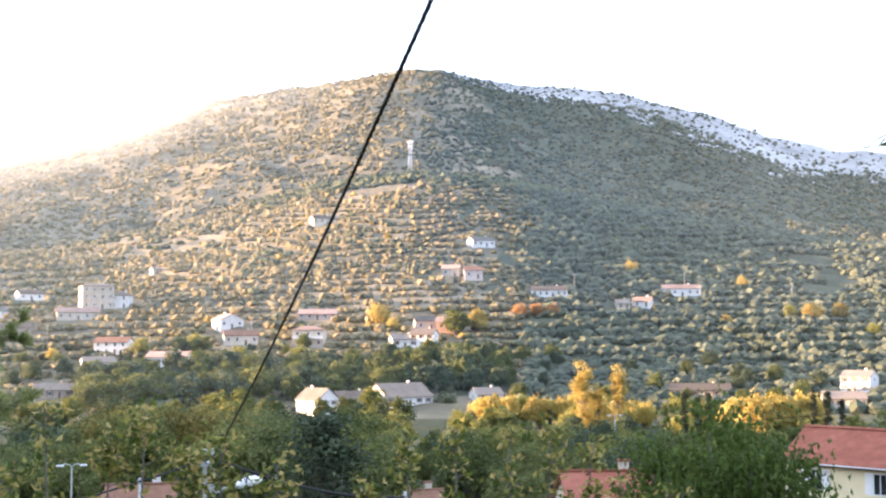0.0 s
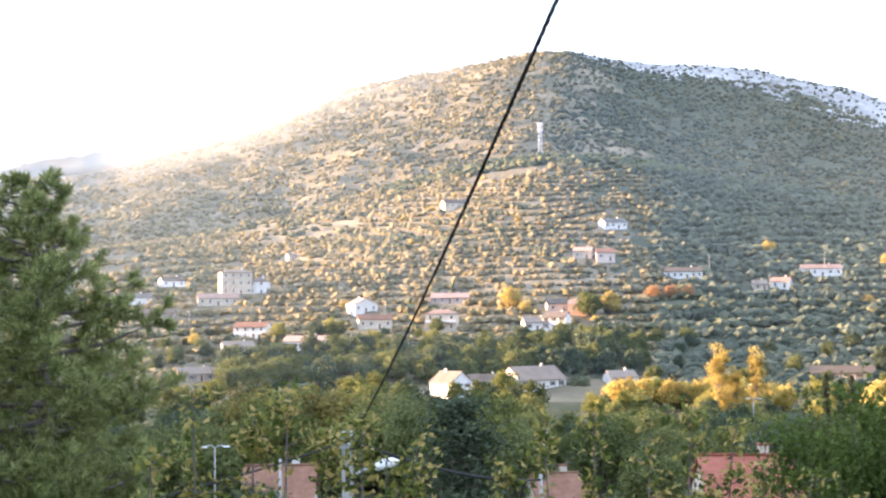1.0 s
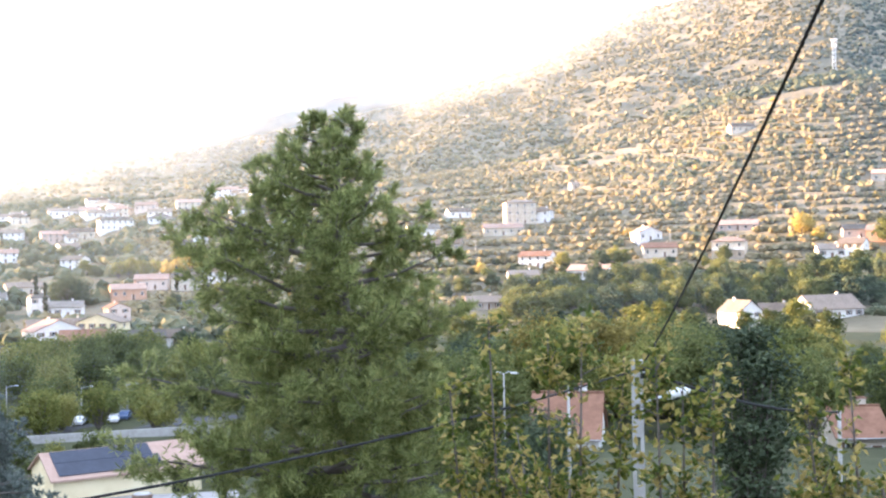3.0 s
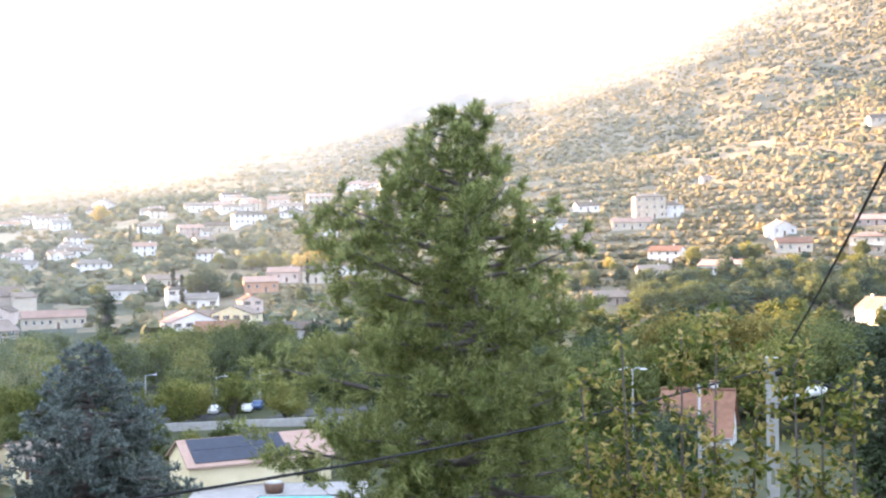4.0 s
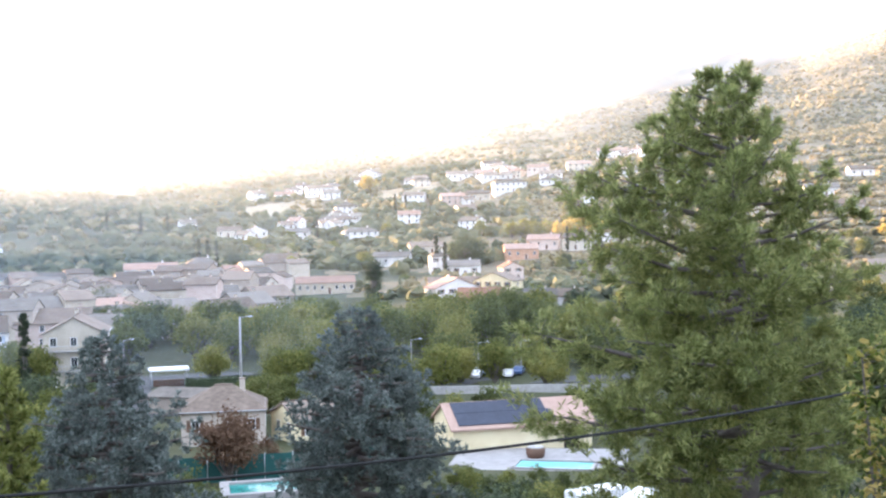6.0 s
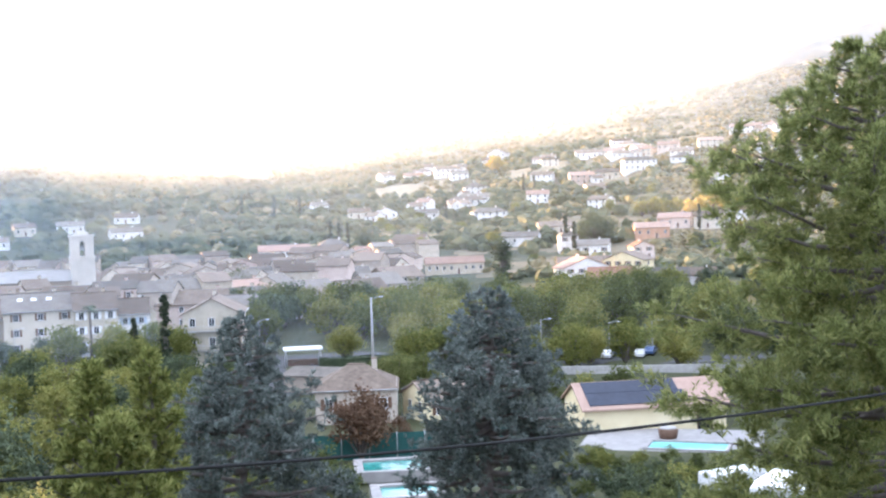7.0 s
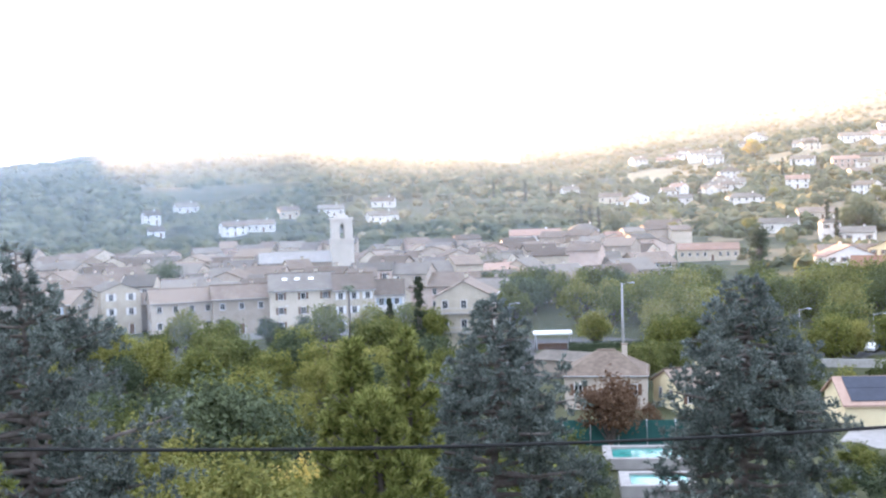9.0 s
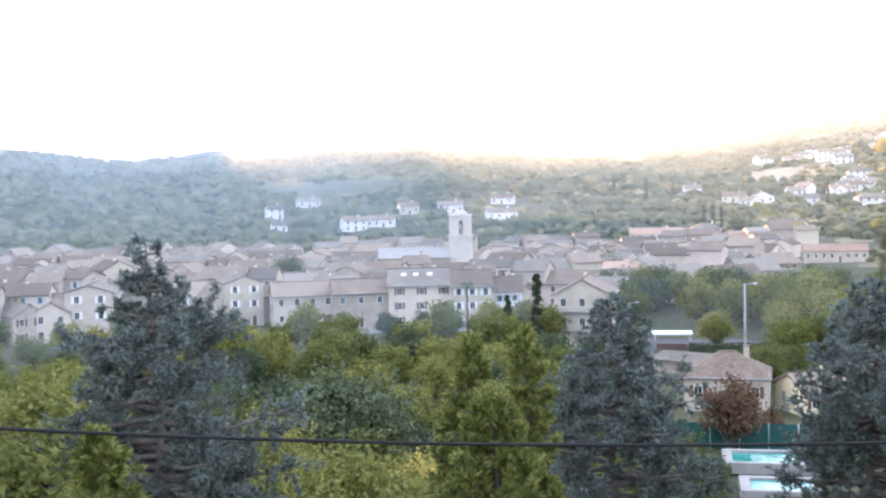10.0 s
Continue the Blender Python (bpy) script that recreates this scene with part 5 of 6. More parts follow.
part("roof", raw([(-5, -4.5, 2.6), (5, -4.5, 2.6), (5, 4.5, 2.6), (-5, 4.5, 2.6), (-5, 0, 3.5), (5, 0, 3.5), (-5, -4.5, 2.45), (5, -4.5, 2.45), (5, 4.5, 2.45), (-5, 4.5, 2.45)], [(0, 1, 5, 4), (2, 3, 4, 5), (1, 2, 5), (3, 0, 4), (0, 6, 7, 1), (2, 8, 9, 3), (1, 7, 8, 2), (3, 9, 6, 0), (6, 9, 8, 7)], M["tile_grey"]), hall, "pale grey roof sheets")


def mast(name, a, r, height, label, radius=.14, head="double", zb=None, mat="concrete", yaw=0):
    x, y = by(a, r)
    p = thing(name, pose(x, y, z_at(x, y) if zb is None else zb, 0, 0, a + yaw), label, "pole")
    part("pole", tube([(0, 0, -.5), (0, 0, height * .5), (0, 0, height)], [radius, radius * .85, radius * .65], M[mat], 8), p)
    if head == "double":
        part("arm", tube([(-1.1, 0, height + .1), (-.5, 0, height + .25), (0, 0, height), (.5, 0, height + .25), (1.1, 0, height + .1)], .05, M["steel"], 6), p)
        for sx in (-1, 1):
            part("lamp_head", box(sx * 1.1 - .35, sx * 1.1 + .35, -.14, .14, height + .02, height + .17, M["white_paint"], bevel=.04), p)
    if head == "cross":
        part("crossarm", box(-.9, .9, -.06, .06, height - .5, height - .38, M["steel"]), p)
        for sx in (-.75, 0, .75):
            part("insulator", tube([(sx, 0, height - .38), (sx, 0, height - .2)], .06, M["white_paint"], 8), p)
    if head == "single":
        part("arm", tube([(0, 0, height - .2), (.7, 0, height), (1.5, 0, height + .05)], .04, M["steel"], 6), p)
        part("lamp_head", box(1.3, 2.0, -.13, .13, height, height + .14, M["white_paint"], bevel=.04), p)
    return p


mast("street_lamp", -8.0, 225, 9.0, "tall street lamp with two white heads")
mast("street_lamp", 47.6, 196, 13.0, "tall pale mast with a lamp and a side arm", .22, "single")
mast("street_lamp", 16.9, 125, 9.0, "grey lamp post between valley trees", .1, "double")
mast("utility_pole", 13.9, 70, 8.6, "pale concrete post beside a roof", .12, "none", zb=11.5)
for a, r, h in ((-1.4, 600, 9), (-6.2, 585, 9), (-12.0, 590, 10), (-16.1, 600, 9), (-8.9, 560, 7), (4.2, 545, 8), (9.0, 520, 8), (-11.3, 602, 12), (18.1, 540, 8), (25.6, 560, 8), (58.6, 236, 7), (63.8, 240, 7), (52.9, 230, 7), (36.4, 215, 6), (34.4, 215, 6), (39.6, 222, 6)):
    mast("utility_pole", a, r, h, "slender grey pole on the hillside" if r > 400 else "slender grey lamp pole by the promenade", .13, "cross" if r > 400 else "single")

# lattice mast on the front hill
x, y = by(1.55, 905)
tower = thing("radio_mast", pose(x, y, z_at(x, y) - 1), "pale lattice radio mast with antenna drums", "mast")
for sx in (-1, 1):
    for sy in (-1, 1):
        part("leg", tube([(sx * 1.5, sy * 1.5, 0), (sx * 1.1, sy * 1.1, 13), (sx * .8, sy * .8, 26)], .22, M["white_paint"], 6), tower)
brace = []
for k in range(9):
    q, w0, w1 = k * 2.9, 1.5 - .7 * k / 9, 1.5 - .7 * (k + 1) / 9
    for c in range(4):
        m = pose(0, 0, 0, 0, 0, 90 * c)
        for s0, s1 in ((-1, 1), (1, -1)):
            brace.append(tube([tuple(m @ Vector((s0 * w0, -w0, q))), tuple(m @ Vector((s1 * w1, -w1, q + 2.9)))], .10, M["white_paint"], 4))
part("bracing", joined("bracing", brace), tower)
for zz, rr in ((24.6, 1.9), (20.8, 1.6)):
    part("platform", tube([(0, 0, zz), (0, 0, zz + .3)], rr, M["steel"], 12), tower)
    for c in range(5):
        part("antenna", tube([(rr * math.cos(c * 1.26), rr * math.sin(c * 1.26), zz - .9), (rr * math.cos(c * 1.26), rr * math.sin(c * 1.26), zz + 1.9)], .38, M["white_paint"], 8), tower)
part("spike", tube([(0, 0, 26), (0, 0, 31)], [.12, .05], M["steel"], 6), tower)

# ---- pole with lamp and cables ----
px, py = by(10.75, 34)
POLE_TOP = 24.9
pole = thing("utility_pole", pose(px, py, z_at(px, py), 0, 0, 10.7), "grey concrete pole carrying a street lamp and cables", "pole")
ph = POLE_TOP - z_at(px, py)
part("pole", joined("pole", [box(-.16, -.06, -.12, .12, -.5, ph, M["concrete"]), box(.06, .16, -.12, .12, -.5, ph, M["concrete"])] + [box(-.06, .06, -.11, .11, q * .9, q * .9 + .45, M["concrete"]) for q in range(int(ph / .9))]), pole)
part("clamp", joined("clamp", [box(-.22, .22, -.18, .14, ph - .45, ph - .33, M["steel"]), tube([(.1, -.25, ph - .42), (.35, -.3, ph - .36), (.5, -.32, ph - .45)], .07, M["cable"], 8)]), pole, "black cable clamp")
part("lamp_arm", tube([(.1, -.1, ph - 1.25), (.4, -.12, ph - 1.05), (.75, -.14, ph - .98)], .035, M["steel"], 8), pole)
lamp = part("lamp_head", tube([(.72, -.14, ph - .99), (.8, -.14, ph - .97), (1.0, -.145, ph - .90), (1.25, -.15, ph - .84), (1.42, -.15, ph - .82)], [.06, .11, .15, .13, .03], M["white_paint"], 12), pole, "white street-lamp head")
part("lens", tube([(.85, -.14, ph - 1.05), (1.05, -.145, ph - 1.0), (1.3, -.15, ph - .92)], [.04, .1, .04], M["glass_dark"], 10), lamp)


def cable_run(name, p0, p1, sag, radius, label, twist=0, n=60):
    """A hung cable; twist: turns of a two-strand bundle."""
    p0, p1 = np.array(p0, float), np.array(p1, float)
    u = np.linspace(0, 1, n * (6 if twist else 1))
    c = p0 + (p1 - p0) * u[:, None] - np.array((0, 0, 1.0)) * (4 * sag * u * (1 - u))[:, None]
    top = thing(name, pose(*p0), label, "cable")
    d = (p1 - p0) / np.linalg.norm(p1 - p0)
    s = np.cross(d, (0, 0, 1.0))
    s /= np.linalg.norm(s)
    t = np.cross(s, d)
    if twist:
        for k in range(3):
            a = u * twist * 6.283 + k * 2.094
            w = c + radius * .62 * (np.cos(a)[:, None] * s + np.sin(a)[:, None] * t)
            part("strand", tube(w - p0, radius * .58, M["cable"], 6), top)
    else:
        part("sheath", tube(c - p0, radius, M["cable"], 7), top)
    return top


J = (px + .15, py - .3, POLE_TOP - .2)
cable_run("overhead_cable", J, (3.2, -1.9, 34.75), 0.50, .020, "twisted black service cable from the pole to the house", twist=70)
cable_run("overhead_cable", J, (-19.5, -2.0, 25.5), 1.0, .027, "black overhead cable strung across the gardens")
mast("utility_pole", 1.8, 47, 22.0 - z_at(*by(1.8, 47)), "grey concrete post among the fruit trees", .1, "none")
cable_run("overhead_cable", J, (*by(1.8, 47), 21.8), 0.35, .045, "black overhead cable running down towards the houses")
cable_run("overhead_cable", (*by(-11.5, 70), 23.0), (*by(-24, 62), 25.2), 0.3, .02, "thin pale wire above the red roof")
mast("utility_pole", 95.9, 19.7, 6.8, "grey concrete pole at the garden's edge", .14, "none", zb=18.9)
# the wall of the house that the camera looks out from
hw = new("wall_behind", box(-8, 8, -2.4, -2.0, 17, 35, M["plaster_cream"]))
tagged(hw, "cream rendered house wall behind the viewpoint", "wall", kind="structure")


# ---- hill growth, then trees from far to near ----
plant_hills()
rt = random.Random(77)


def grove(n, a0, a1, r0, r1, kinds, mats, lo, hi, label, group, sep=0.0, name="tree", wide=1.0):
    placed = []
    tries = 0
    while len(placed) < n and tries < n * 30:
        tries += 1
        a, r = rt.uniform(a0, a1), rt.uniform(r0, r1)
        x, y = by(a, r)
        if any(math.hypot(x - u, y - v) < sep for u, v in placed):
            continue
        placed.append((x, y))
        broadleaf(rt.choice(kinds), x, y, rt.choice(mats), label, rt.uniform(lo, hi), rt.uniform(0, 360), group=group, name=name, wide=wide)


MID = ["mid_a", "mid_b", "mid_c"]
ROUND = ["round", "round_b", "round_c"]
massed("river_wood", 95, -3, 17, 408, 462, ["leaf_dark", "leaf_green"], 0.75, 1.1, "dark broadleaf trees on the river bank", 6, 71)
massed("slope_trees", 26, -22, -3, 395, 470, ["leaf_dark", "leaf_green"], 0.5, 0.85, "dark trees at the foot of the shaded slope", 7, 82)
massed("hillside_gardens", 20, 6, 20, 455, 500, ["leaf_dark", "leaf_green", "leaf_olive"], 0.5, 0.85, "olive-green garden trees beside the hillside houses", 8, 93)
for a, r, k, sc, m in ((3.0, 520, "far_c", .95, "leaf_gold"), (-0.6, 500, "far_a", 1.25, "leaf_olive"), (-1.6, 505, "far_b", 1.1, "leaf_gold"), (-3.6, 535, "far_c", .7, "leaf_orange"), (-4.4, 538, "far_a", .72, "leaf_orange"), (-5.2, 540, "far_c", .66, "leaf_orange"), (2.3, 510, "bush", 1.8, "leaf_gold"),
                       (-8.9, 640, "far_a", .85, "leaf_gold"), (-13.9, 620, "far_b", .75, "leaf_gold"), (-17.0, 560, "far_c", .95, "leaf_gold"), (-18.2, 565, "far_a", .9, "leaf_gold"), (-16.0, 562, "far_b", .8, "leaf_olive"), (11.6, 500, "far_b", .9, "leaf_olive"), (17.9, 505, "far_a", .6, "leaf_gold"),
                       (10.9, 545, "bush", 1.6, "leaf_gold"), (14.0, 500, "far_a", .8, "leaf_olive"), (6.8, 462, "far_c", .85, "leaf_olive"), (9.6, 466, "far_c", .9, "leaf_olive"), (-13.1, 545, "bush", 1.5, "leaf_gold"), (-19.6, 540, "far_a", .7, "leaf_olive")):
    broadleaf(k, *by(a, r), m, {"leaf_gold": "golden autumn tree on the hillside", "leaf_olive": "yellow-green tree beside a hillside house", "leaf_orange": "tree coloured orange-gold for low sun on the slope"}[m], sc, a * 37)
# golden row with two poplars in the valley
grove(26, -16.5, -1.5, 318, 352, ["far_a", "far_b", "far_c"], ["leaf_gold", "leaf_gold", "leaf_olive"], 0.72, 1.0, "golden autumn tree in the valley", "golden valley trees", 5)
grove(9, -17, -13.5, 300, 325, ["far_a", "far_b", "far_c"], ["leaf_gold"], 0.95, 1.15, "bright golden autumn tree near cypresses", "golden valley trees", 4)
for a, sc in ((-6.5, 1.22), (-8.15, 1.16), (-7.2, .85)):
    broadleaf("poplar", *by(a, 318), "leaf_gold", "tall golden poplar above the valley trees", sc, a * 50, name="poplar")
for a, r, sc in ((-11.2, 255, 1.12), (-11.8, 252, 1.05), (-12.3, 258, 1.1), (-16.9, 260, 1.1), (-17.5, 256, 1.15), (-18.1, 262, 1.0), (14.9, 470, .9), (43.9, 620, 1.2), (38.3, 480, 1.35), (37.9, 470, 1.2), (32.1, 520, 1.1), (48.6, 520, 1.2), (49.0, 515, 1.3), (49.4, 530, 1.25), (40.2, 700, 1.2), (39.7, 705, 1.1), (52.0, 640, 1.3), (53.5, 650, 1.2), (50.8, 655, 1.2)):
    broadleaf("cypress", *by(a, r), "leaf_cypress", "slim dark cypress on the slope", sc, a * 20, name="cypress", group="cypresses")
broadleaf("cypress", *by(57.2, 205), "leaf_cypress", "slim dark cypress before the townhouses", 1.28, 40, name="cypress")
broadleaf("cypress", *by(58.6, 206), "leaf_cypress", "small dark cypress before the townhouses", 0.95, 10, name="cypress")
# umbrella pines and a dark cedar among the quarters
broadleaf("far_a", *by(41.5, 850), "leaf_gold", "bright yellow tree beside the slope villas", 1.35, 10)
broadleaf("round_c", *by(36.9, 500), "leaf_dark", "broad umbrella pine above the rooftops", 1.35, 20, wide=1.3)
broadleaf("round_c", *by(53.6, 335), "leaf_green", "round green tree among the roofs", 1.15, 70)
broadleaf("round_c", *by(69.0, 330), "leaf_dark", "dark round tree among the roofs", 1.25, 30)
broadleaf("round_b", *by(68.0, 335), "leaf_green", "green tree among the roofs", 1.05, 80)
broadleaf("poplar", *by(41.3, 390), "leaf_dark", "tall dark conifer beside a long hall", .95, 15, wide=1.7)
# the last sun on the first five is painted with golden foliage
for k in range(9):
    broadleaf("far_b", *by(30.3 + .55 * k, 560 + 6 * (k % 3)), "leaf_gold" if k < 5 else "leaf_olive", "pine coloured golden to olive for the last sun", .85 + .05 * (k % 4), 50 * k)
massed("villa_gardens", 34, 24, 48, 430, 640, ["leaf_dark", "leaf_green"], 0.5, 0.85, "dark garden trees between the villas", 12, 105)
# plane trees along the road and promenade
grove(36, 31, 47, 226, 300, MID, ["leaf_olive", "leaf_green", "leaf_olive"], 0.9, 1.2, "plane tree with yellowing crown along the road", "plane trees", 7.5, name="plane_tree")
grove(14, 33, 46, 198, 222, MID, ["leaf_olive", "leaf_green"], 0.65, 0.9, "plane tree with yellowing crown along the road", "plane trees", 8, name="plane_tree")
grove(16, 47, 54, 235, 300, MID, ["leaf_green", "leaf_olive", "leaf_dark"], 0.9, 1.15, "plane tree on the market square", "plane trees", 7, name="plane_tree")
for a, r, sc, m in ((62.6, 238, .58, "leaf_dark"), (64.3, 236, .6, "leaf_dark"), (61.2, 238, .5, "leaf_dark"), (66.2, 232, .68, "leaf_green"), (68.6, 230, .6, "leaf_olive"), (60.2, 240, .45, "leaf_green"), (71.5, 228, .6, "leaf_green"), (73.5, 220, .7, "leaf_olive"), (48.9, 214, .8, "leaf_olive"), (58.9, 198, .95, "leaf_olive")):
    broadleaf("round_b", *by(a, r), m, "small round tree beside the promenade", sc, a * 13, group="promenade trees")
# valley belt below the first frame's houses
massed("valley_trees", 60, 2, 27, 215, 395, ["leaf_dark", "leaf_green", "leaf_olive"], 0.7, 1.05, "broadleaf trees on the valley floor", 8.5, 114)
massed("valley_trees", 34, -20, 3, 235, 330, ["leaf_dark", "leaf_green", "leaf_olive"], 0.5, 0.8, "broadleaf trees on the valley floor", 8, 124)
grove(40, 4, 24, 125, 215, ROUND, ["leaf_green", "leaf_olive", "leaf_dark", "leaf_green"], 0.95, 1.3, "broadleaf tree in the valley gardens", "valley garden trees", 8)
grove(58, -20, 5, 112, 240, MID, ["leaf_green", "leaf_dark", "leaf_olive"], 0.6, 0.95, "broadleaf tree among the valley houses", "valley garden trees", 9)
for a, r, sc, m in ((14.6, 150, 1.35, "leaf_amber"), (11.6, 152, 1.3, "leaf_amber"), (9.9, 156, 1.2, "leaf_amber"), (19.3, 140, 1.3, "leaf_green"), (17.6, 146, 1.2, "leaf_green"), (8.4, 150, 1.1, "leaf_green")):
    broadleaf("round_c", *by(a, r), m, "large round-crowned tree turning yellow", sc, a * 9)
grove(12, 14, 27, 62, 110, ROUND, ["leaf_green", "leaf_dark"], 0.55, 0.8, "green garden tree below the pine", "garden trees", 6)
grove(46, 26, 36, 86, 116, ["bush"], ["leaf_green", "leaf_olive", "leaf_dark"], 0.6, 1.15, "green shrub below the pool terrace", "garden shrubs", 3.2, name="shrub")
grove(20, 49, 55, 92, 122, ["bush"], ["leaf_green", "leaf_olive", "leaf_dark"], 0.8, 1.5, "green shrub round the sports ground", "garden shrubs", 3, name="shrub")
grove(18, 27, 42, 100, 122, ["bush"], ["leaf_green", "leaf_dark"], 0.5, 0.9, "low green shrub in the garden", "garden shrubs", 3, name="shrub")
grove(20, 33, 39, 114, 128, ["bush"], ["leaf_green", "leaf_olive", "leaf_dark"], 0.4, 0.7, "low shrub beside the pool terrace", "garden shrubs", 2.2, name="shrub")
grove(10, 29, 40, 158, 190, ["bush"], ["leaf_green", "leaf_olive"], 1.0, 1.5, "rough shrub behind the pool house", "garden shrubs", 6, name="shrub")
grove(95, 54, 88, 125, 238, MID, ["leaf_green", "leaf_olive", "leaf_dark", "leaf_olive"], 0.62, 0.98, "broadleaf tree on the river bank below the town", "riverside garden trees", 7)
massed("valley_trees", 16, 24, 33, 170, 330, ["leaf_dark", "leaf_green"], 0.8, 1.1, "broadleaf trees on the valley floor", 8, 134)
grove(26, 55, 86, 85, 140, ROUND, ["leaf_green", "leaf_olive", "leaf_dark", "leaf_olive"], 0.6, 0.95, "garden tree in autumn green", "riverside garden trees", 9)
grove(16, 60, 86, 50, 90, ROUND + ["airy"], ["leaf_olive", "leaf_green", "leaf_olive"], 0.5, 0.8, "yellow-green garden tree among others", "riverside garden trees", 6)
for a, r, sc, m, lab in ((65.4, 60, .82, "leaf_olive", "round yellow-green walnut tree"), (67.6, 62, .75, "leaf_olive", "yellow-green garden tree among others"), (66.5, 100, 1.2, "leaf_dark", "dark willow-like tree above the river"), (70.0, 105, 1.0, "leaf_green", "bright green tree above the river"), (62.4, 75, .7, "leaf_gold", "yellow autumn tree between garden trees"), (80.8, 52, .9, "leaf_rust", "rusty orange tree beside the cedar"), (82.5, 46, 1.0, "leaf_olive", "olive-green tree beside the cedar"), (79.5, 95, 1.3, "leaf_olive", "pale yellow-green tree behind the cedar")):
    broadleaf("round_c", *by(a, r), m, lab, sc, a * 7)
broadleaf("round_b", *by(48.3, 128), "leaf_rust", "rusty brown tree before the old house", .85, 5)
broadleaf("airy", *by(46.6, 132), "leaf_rust", "dark red shrub beside the gable", .5, 35)
for a, r, sc in ((46.6, 172, .75), (45.4, 176, .7), (47.3, 180, .6)):
    broadleaf("round_b", *by(a, r), "leaf_green", "bright green hedge tree by the road", sc, a * 5)
hedge = thing("clipped_hedge", pose(*by(48.2, 205), z_at(*by(48.2, 205)), 0, 0, 54), "clipped dark green hedge on the square", "hedge")
q = np.random.default_rng(6)
pts = q.uniform((-7, -1.5, .1), (7, 1.5, 2.6), (5000, 3))
v, f = cards(pts, 0.32, q, None, .8)
part("foliage", mesh_of("foliage", v, f, [M["leaf_dark"]]), hedge)
part("core", box(-6.8, 6.8, -1.3, 1.3, 0, 2.4, M["leaf_dark"], bevel=.3), hedge)
# palm before the town
x, y = by(60.5, 240)
palm = thing("palm_tree", pose(x, y, z_at(x, y)), "slim palm with a small crown before the townhouses", "palm")
part("trunk", tube([(0, 0, -.5), (.1, 0, 4), (0, 0, 9.6)], [.32, .26, .24], M["bark"], 8), palm)
for k in range(16):
    c, s, e = math.cos(k * 2.4), math.sin(k * 2.4), rt.uniform(-.3, .9)
    v = [(.1 * -s, .1 * c, 9.6), (-.1 * -s, -.1 * c, 9.6), (1.1 * c - .22 * s, 1.1 * s + .22 * c, 9.8 + e), (1.1 * c + .22 * s, 1.1 * s - .22 * c, 9.8 + e), (2.0 * c, 2.0 * s, 9.1 + e * .6)]
    part("frond", raw(v, [(0, 1, 3, 2), (2, 3, 4)], M["leaf_dark"], "frond"), palm)

# ---- near trees ----
z0 = z_at(*by(24.2, 42))
conifer(*by(24.2, 42), z0, 32.7 - z0, 15.5 - z0, lambda u: np.interp(u, (0, .25, .45, .58, .68, .8, .9, 1), (4.2, 5.1, 5.4, 5.0, 4.5, 3.4, 2.1, .5)), "needle", "tall green pine with an open, layered crown", 5, tuft=.32, n_limbs=150, up=.24, density=1.05, skew=-.26, needles=12, width=.032, sub=6, open_limbs=6, yaw=23.4, gap=.22, ragged=(.6, 1.12), stout=1.25)
for a, r, zt, seed, prof, nm, lab, bare in (
        (42.1, 60, 24.6, 8, (4.0, 4.5, 4.0, 3.3, 2.6, 1.5, .5), "cedar_tree", "blue-grey cedar with open lower limbs", .34),
        (53.8, 60, 23.7, 9, (4.9, 4.9, 4.3, 3.5, 2.6, 1.4, .4), "cedar_tree", "blue-grey cedar with a ragged cone of foliage", .18),
        (75.1, 50, 27.3, 10, (5.0, 5.0, 4.5, 3.8, 2.9, 1.6, .4), "cedar_tree", "dense dark blue-grey cedar", .12)):
    z0 = z_at(*by(a, r))
    h = zt - z0
    h -= 0.9
    conifer(*by(a, r), z0, h, h * bare, lambda u, prof=prof: np.interp(u, (0, .2, .45, .6, .75, .88, 1), prof), "needle_blue", lab, seed, tuft=.27, n_limbs=115, up=.12, density=.8, needles=8, sub=7, gap=.2, ragged=(.6, 1.22), stout=2.0, name=nm, width=.06, spread=.9, open_limbs=9, yaw=a)
for a, r, zt, seed, w in ((60.6, 36, 23.6, 14, .9), (57.9, 37, 23.8, 15, .8), (77.6, 30, 22.4, 16, .9), (59.3, 34, 22.3, 17, 1.1)):
    z0 = z_at(*by(a, r))
    h = zt - z0
    conifer(*by(a, r), z0, h, h * .08, lambda u, w=w: np.interp(u, (0, .3, .6, .85, 1), (1.5 * w, 1.4 * w, 1.0 * w, .5 * w, .1)), "needle_light", "young light green pine with upright shoots", seed, tuft=.30, n_limbs=70, up=.75, density=1.4, needles=9, sub=7, name="young_pine", yaw=a)
# round green tree beside the red roof
broadleaf("fine", *by(-12.7, 60), "leaf_bright", "dense round green tree beside a red roof", 1.5, 30, wide=.76)
broadleaf("fine", *by(-16.4, 74), "leaf_dark", "dark upright shrub before the yellow house", .75, 80, wide=.5)
broadleaf("fine", *by(-18.2, 80), "leaf_dark", "dark clipped shrub before the yellow house", .62, 10, wide=.4)
broadleaf("slim", *by(5.7, 52), "leaf_dark", "dark evergreen tree behind the fruit trees", .72, 50, wide=1.5)
conifer(*by(-20.6, 130), z_at(*by(-20.6, 130)), 16, 2, lambda u: np.interp(u, (0, .5, 1), (3.4, 3.0, .4)), "needle", "dark pine beside the road", 33, tuft=.5, n_limbs=60, up=.2, needles=8, sub=6)


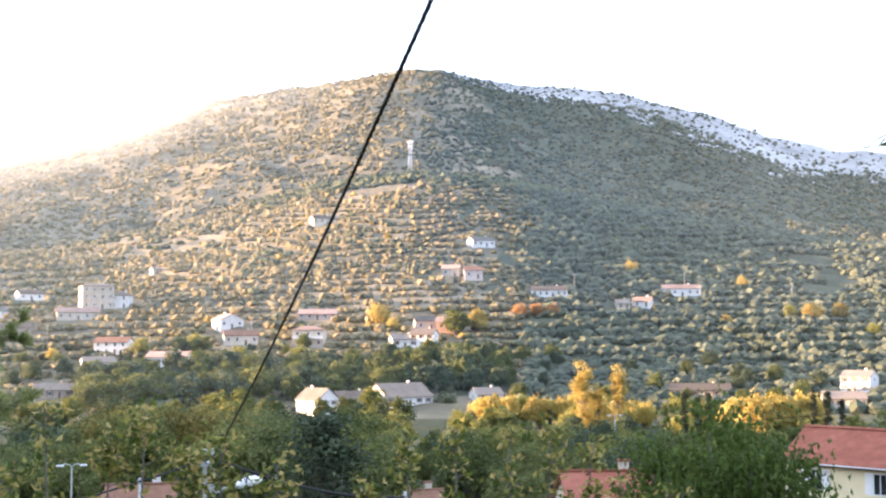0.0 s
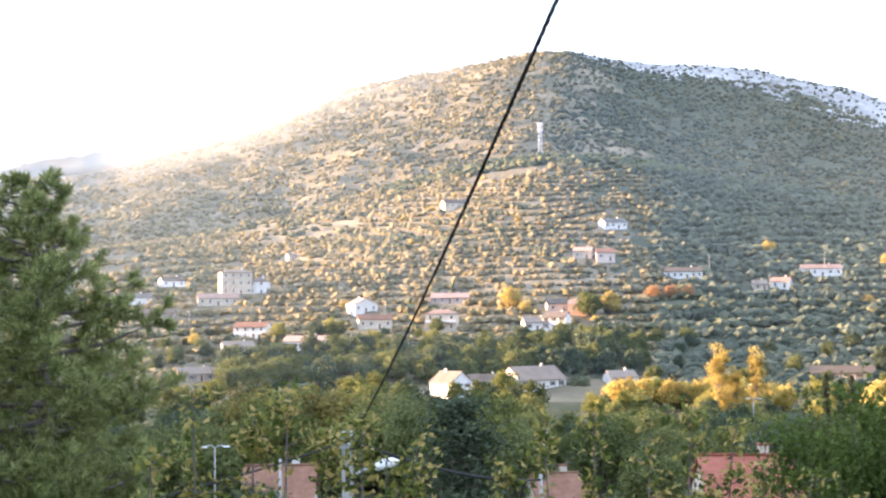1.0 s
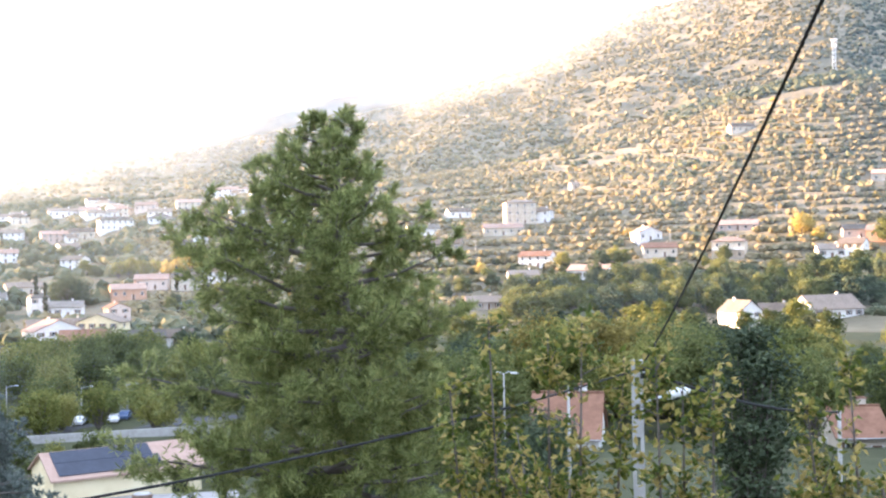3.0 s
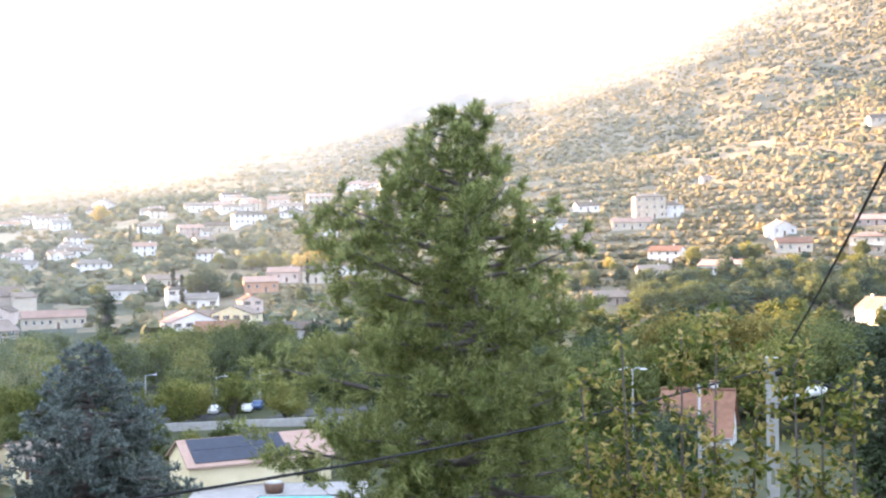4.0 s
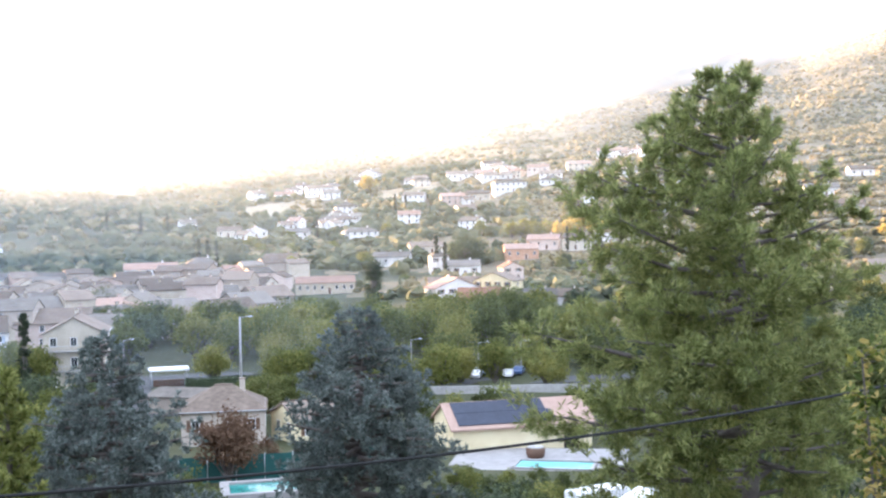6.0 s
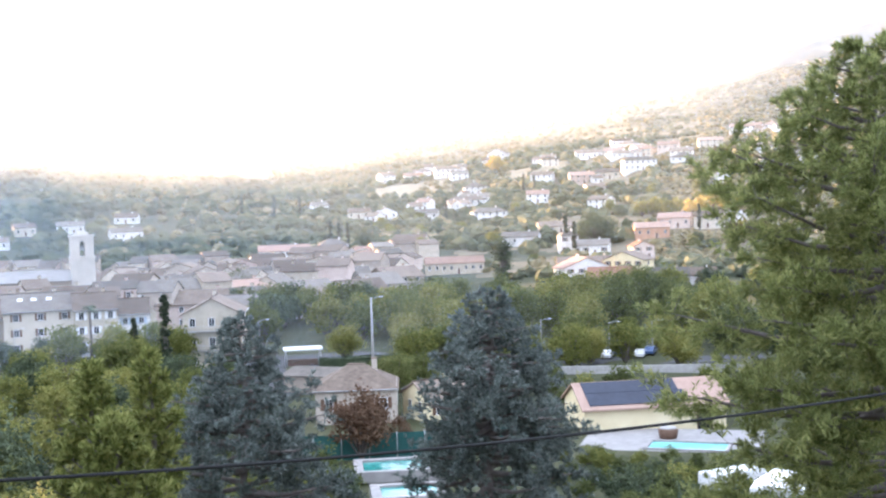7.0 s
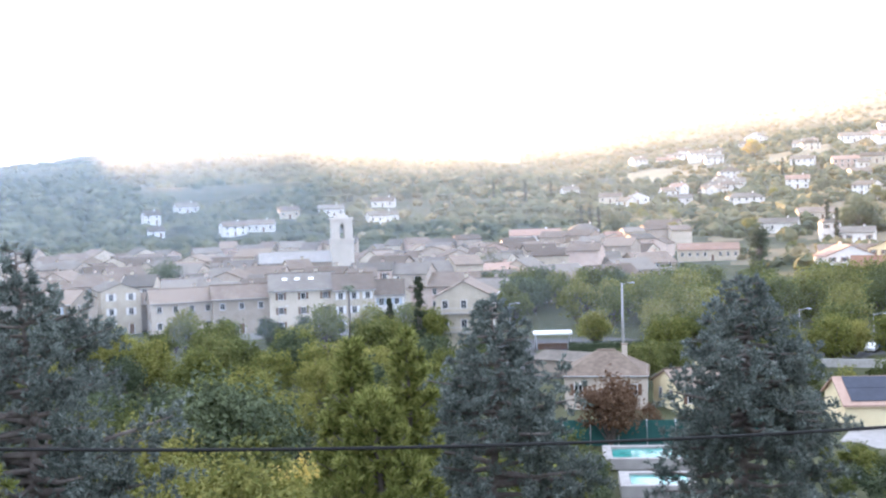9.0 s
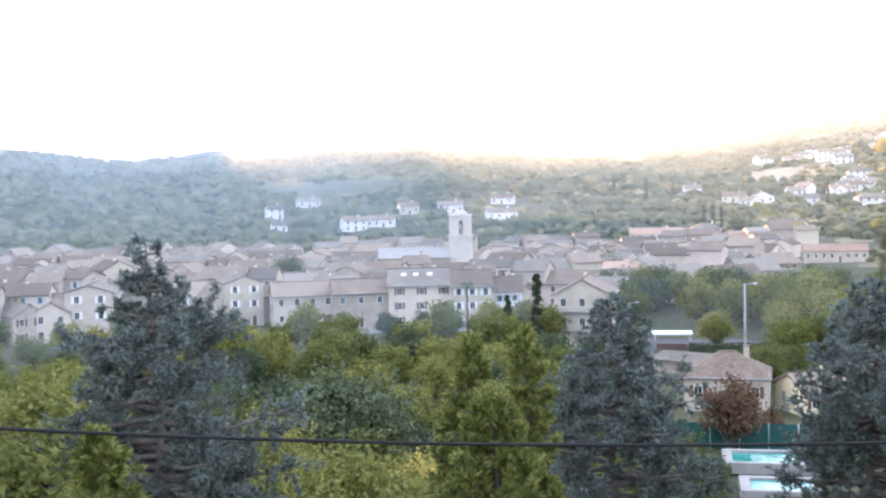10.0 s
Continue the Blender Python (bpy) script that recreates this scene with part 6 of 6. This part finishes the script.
def fruit_tree(a, r, zt, wide, n, seed, label, shoots=()):
    """Old fruit tree: short trunk, spreading boughs, upright shoots, single folded leaves."""
    q = np.random.default_rng(seed)
    x, y = by(a, r)
    z0 = z_at(x, y)
    h = zt - z0
    top = thing("fruit_tree", pose(x, y, z0, 0, 0, a), label, "tree")
    part("trunk", tube([(0, 0, -.3), (.06, .03, h * .15), (-.04, 0, h * .34)], [.17, .13, .11], M["bark"], 9), top)
    seg, P = [], []
    for k in range(34):
        ang, reach = k * 2.4 + q.uniform(-.3, .3), wide * math.sqrt((k + 1) / 34) * q.uniform(.75, 1.05)
        tip = np.array((math.cos(ang) * reach, math.sin(ang) * reach * .8, h * q.uniform(.55, .86)))
        base = np.array((0, 0, h * q.uniform(.2, .34)))
        seg.append((base, tip, .05, .018, .25))
        for j in range(9):
            f = q.uniform(.35, 1)
            b = base + (tip - base) * f + np.array((0, 0, 1.0 * f * (1 - f)))
            e = b + np.array((q.normal(0, .28), q.normal(0, .28), q.uniform(.05, .75)))
            seg.append((b, e, .012, .005, 0))
            m = int(n / (34 * 9))
            P.append(b + (e - b) * q.uniform(0, 1.05, (m, 1)) + q.normal(0, .085, (m, 3)))
    for sx, sy, zz in shoots:
        base, tip = np.array((sx * .8, sy, h * .55)), np.array((sx, sy, zz - z0))
        seg.append((base, tip, .03, .008, 0))
        for j in range(26):
            b = base + (tip - base) * q.uniform(.1, 1.0)
            e = b + np.array((q.normal(0, .13), q.normal(0, .13), q.uniform(0, .2)))
            seg.append((b, e, .008, .004, 0))
            P.append(b + (e - b) * q.uniform(0, 1.1, (17, 1)) + q.normal(0, .085, (17, 3)))
    part("branching", limbs(seg, M["bark"], "branching", 5), top)
    P = np.concatenate(P)
    out = np.tile((0, 0, .6), (len(P), 1))
    v, f = cards(P, .115 * q.uniform(.65, 1.3, len(P)), q, out, .62, .16)
    part("foliage", mesh_of("foliage", v, f, [M["leaf_fruit"]]), top)


fruit_tree(15.3, 15, 26.3, 1.35, 12000, 51, "old fruit tree with yellowing spotted leaves", ((.5, -.2, 27.1), (-.62, .2, 27.15), (.1, .3, 26.9), (-1.1, 0, 26.4), (1.0, 0, 26.7)))
fruit_tree(8.9, 14.5, 25.9, 0.6, 1900, 55, "slender fruit tree beside the concrete pole", ((.35, 0, 26.55), (-.3, .1, 26.9), (.0, .2, 26.4)))
fruit_tree(-1.6, 15.5, 26.3, 1.75, 16000, 52, "fruit tree with yellowing leaves and long shoots", ((.9, 0, 26.9), (.4, .2, 26.7), (-.9, 0, 26.6), (-.3, .3, 26.8), (1.4, .1, 26.5), (-1.4, 0, 26.2)))
fruit_tree(-7.0, 17, 26.2, 1.3, 9000, 53, "fruit tree with brownish thinning leaves", ((.3, 0, 26.0), (-.6, .2, 25.8), (.9, 0, 25.9)))
fruit_tree(-13.6, 19, 25.2, 1.3, 4500, 54, "slim fruit tree with pale leaves before the green tree", ((.2, 0, 25.4), (-.5, .2, 25.2)))
# a leafy twig that hangs in from a tree beside the house
tw = thing("overhanging_branch", pose(*by(-19.5, 7), 28.75), "leafy branch hanging in beside the house", "branch")
q = np.random.default_rng(8)
bs = [((.55, .1, .75), (.1, 0, .1), .012, .005, .05), ((.35, .05, .45), (-.13, .02, .22), .006, .003, .02), ((.2, 0, .25), (.0, 0, -.35), .006, .003, 0), ((1.4, .3, 1.3), (.5, .1, .7), .02, .012, 0)]
part("twig", limbs(bs, M["bark"], "twig"), tw)
pts = np.concatenate([np.array(a) + (np.array(b) - np.array(a)) * q.uniform(.3, 1, (9, 1)) + q.normal(0, .03, (9, 3)) for a, b, *_ in bs[:3]])
v, f = cards(pts, .075, q, None, .45, .12)
part("foliage", mesh_of("foliage", v, f, [M["leaf_green"]]), tw)
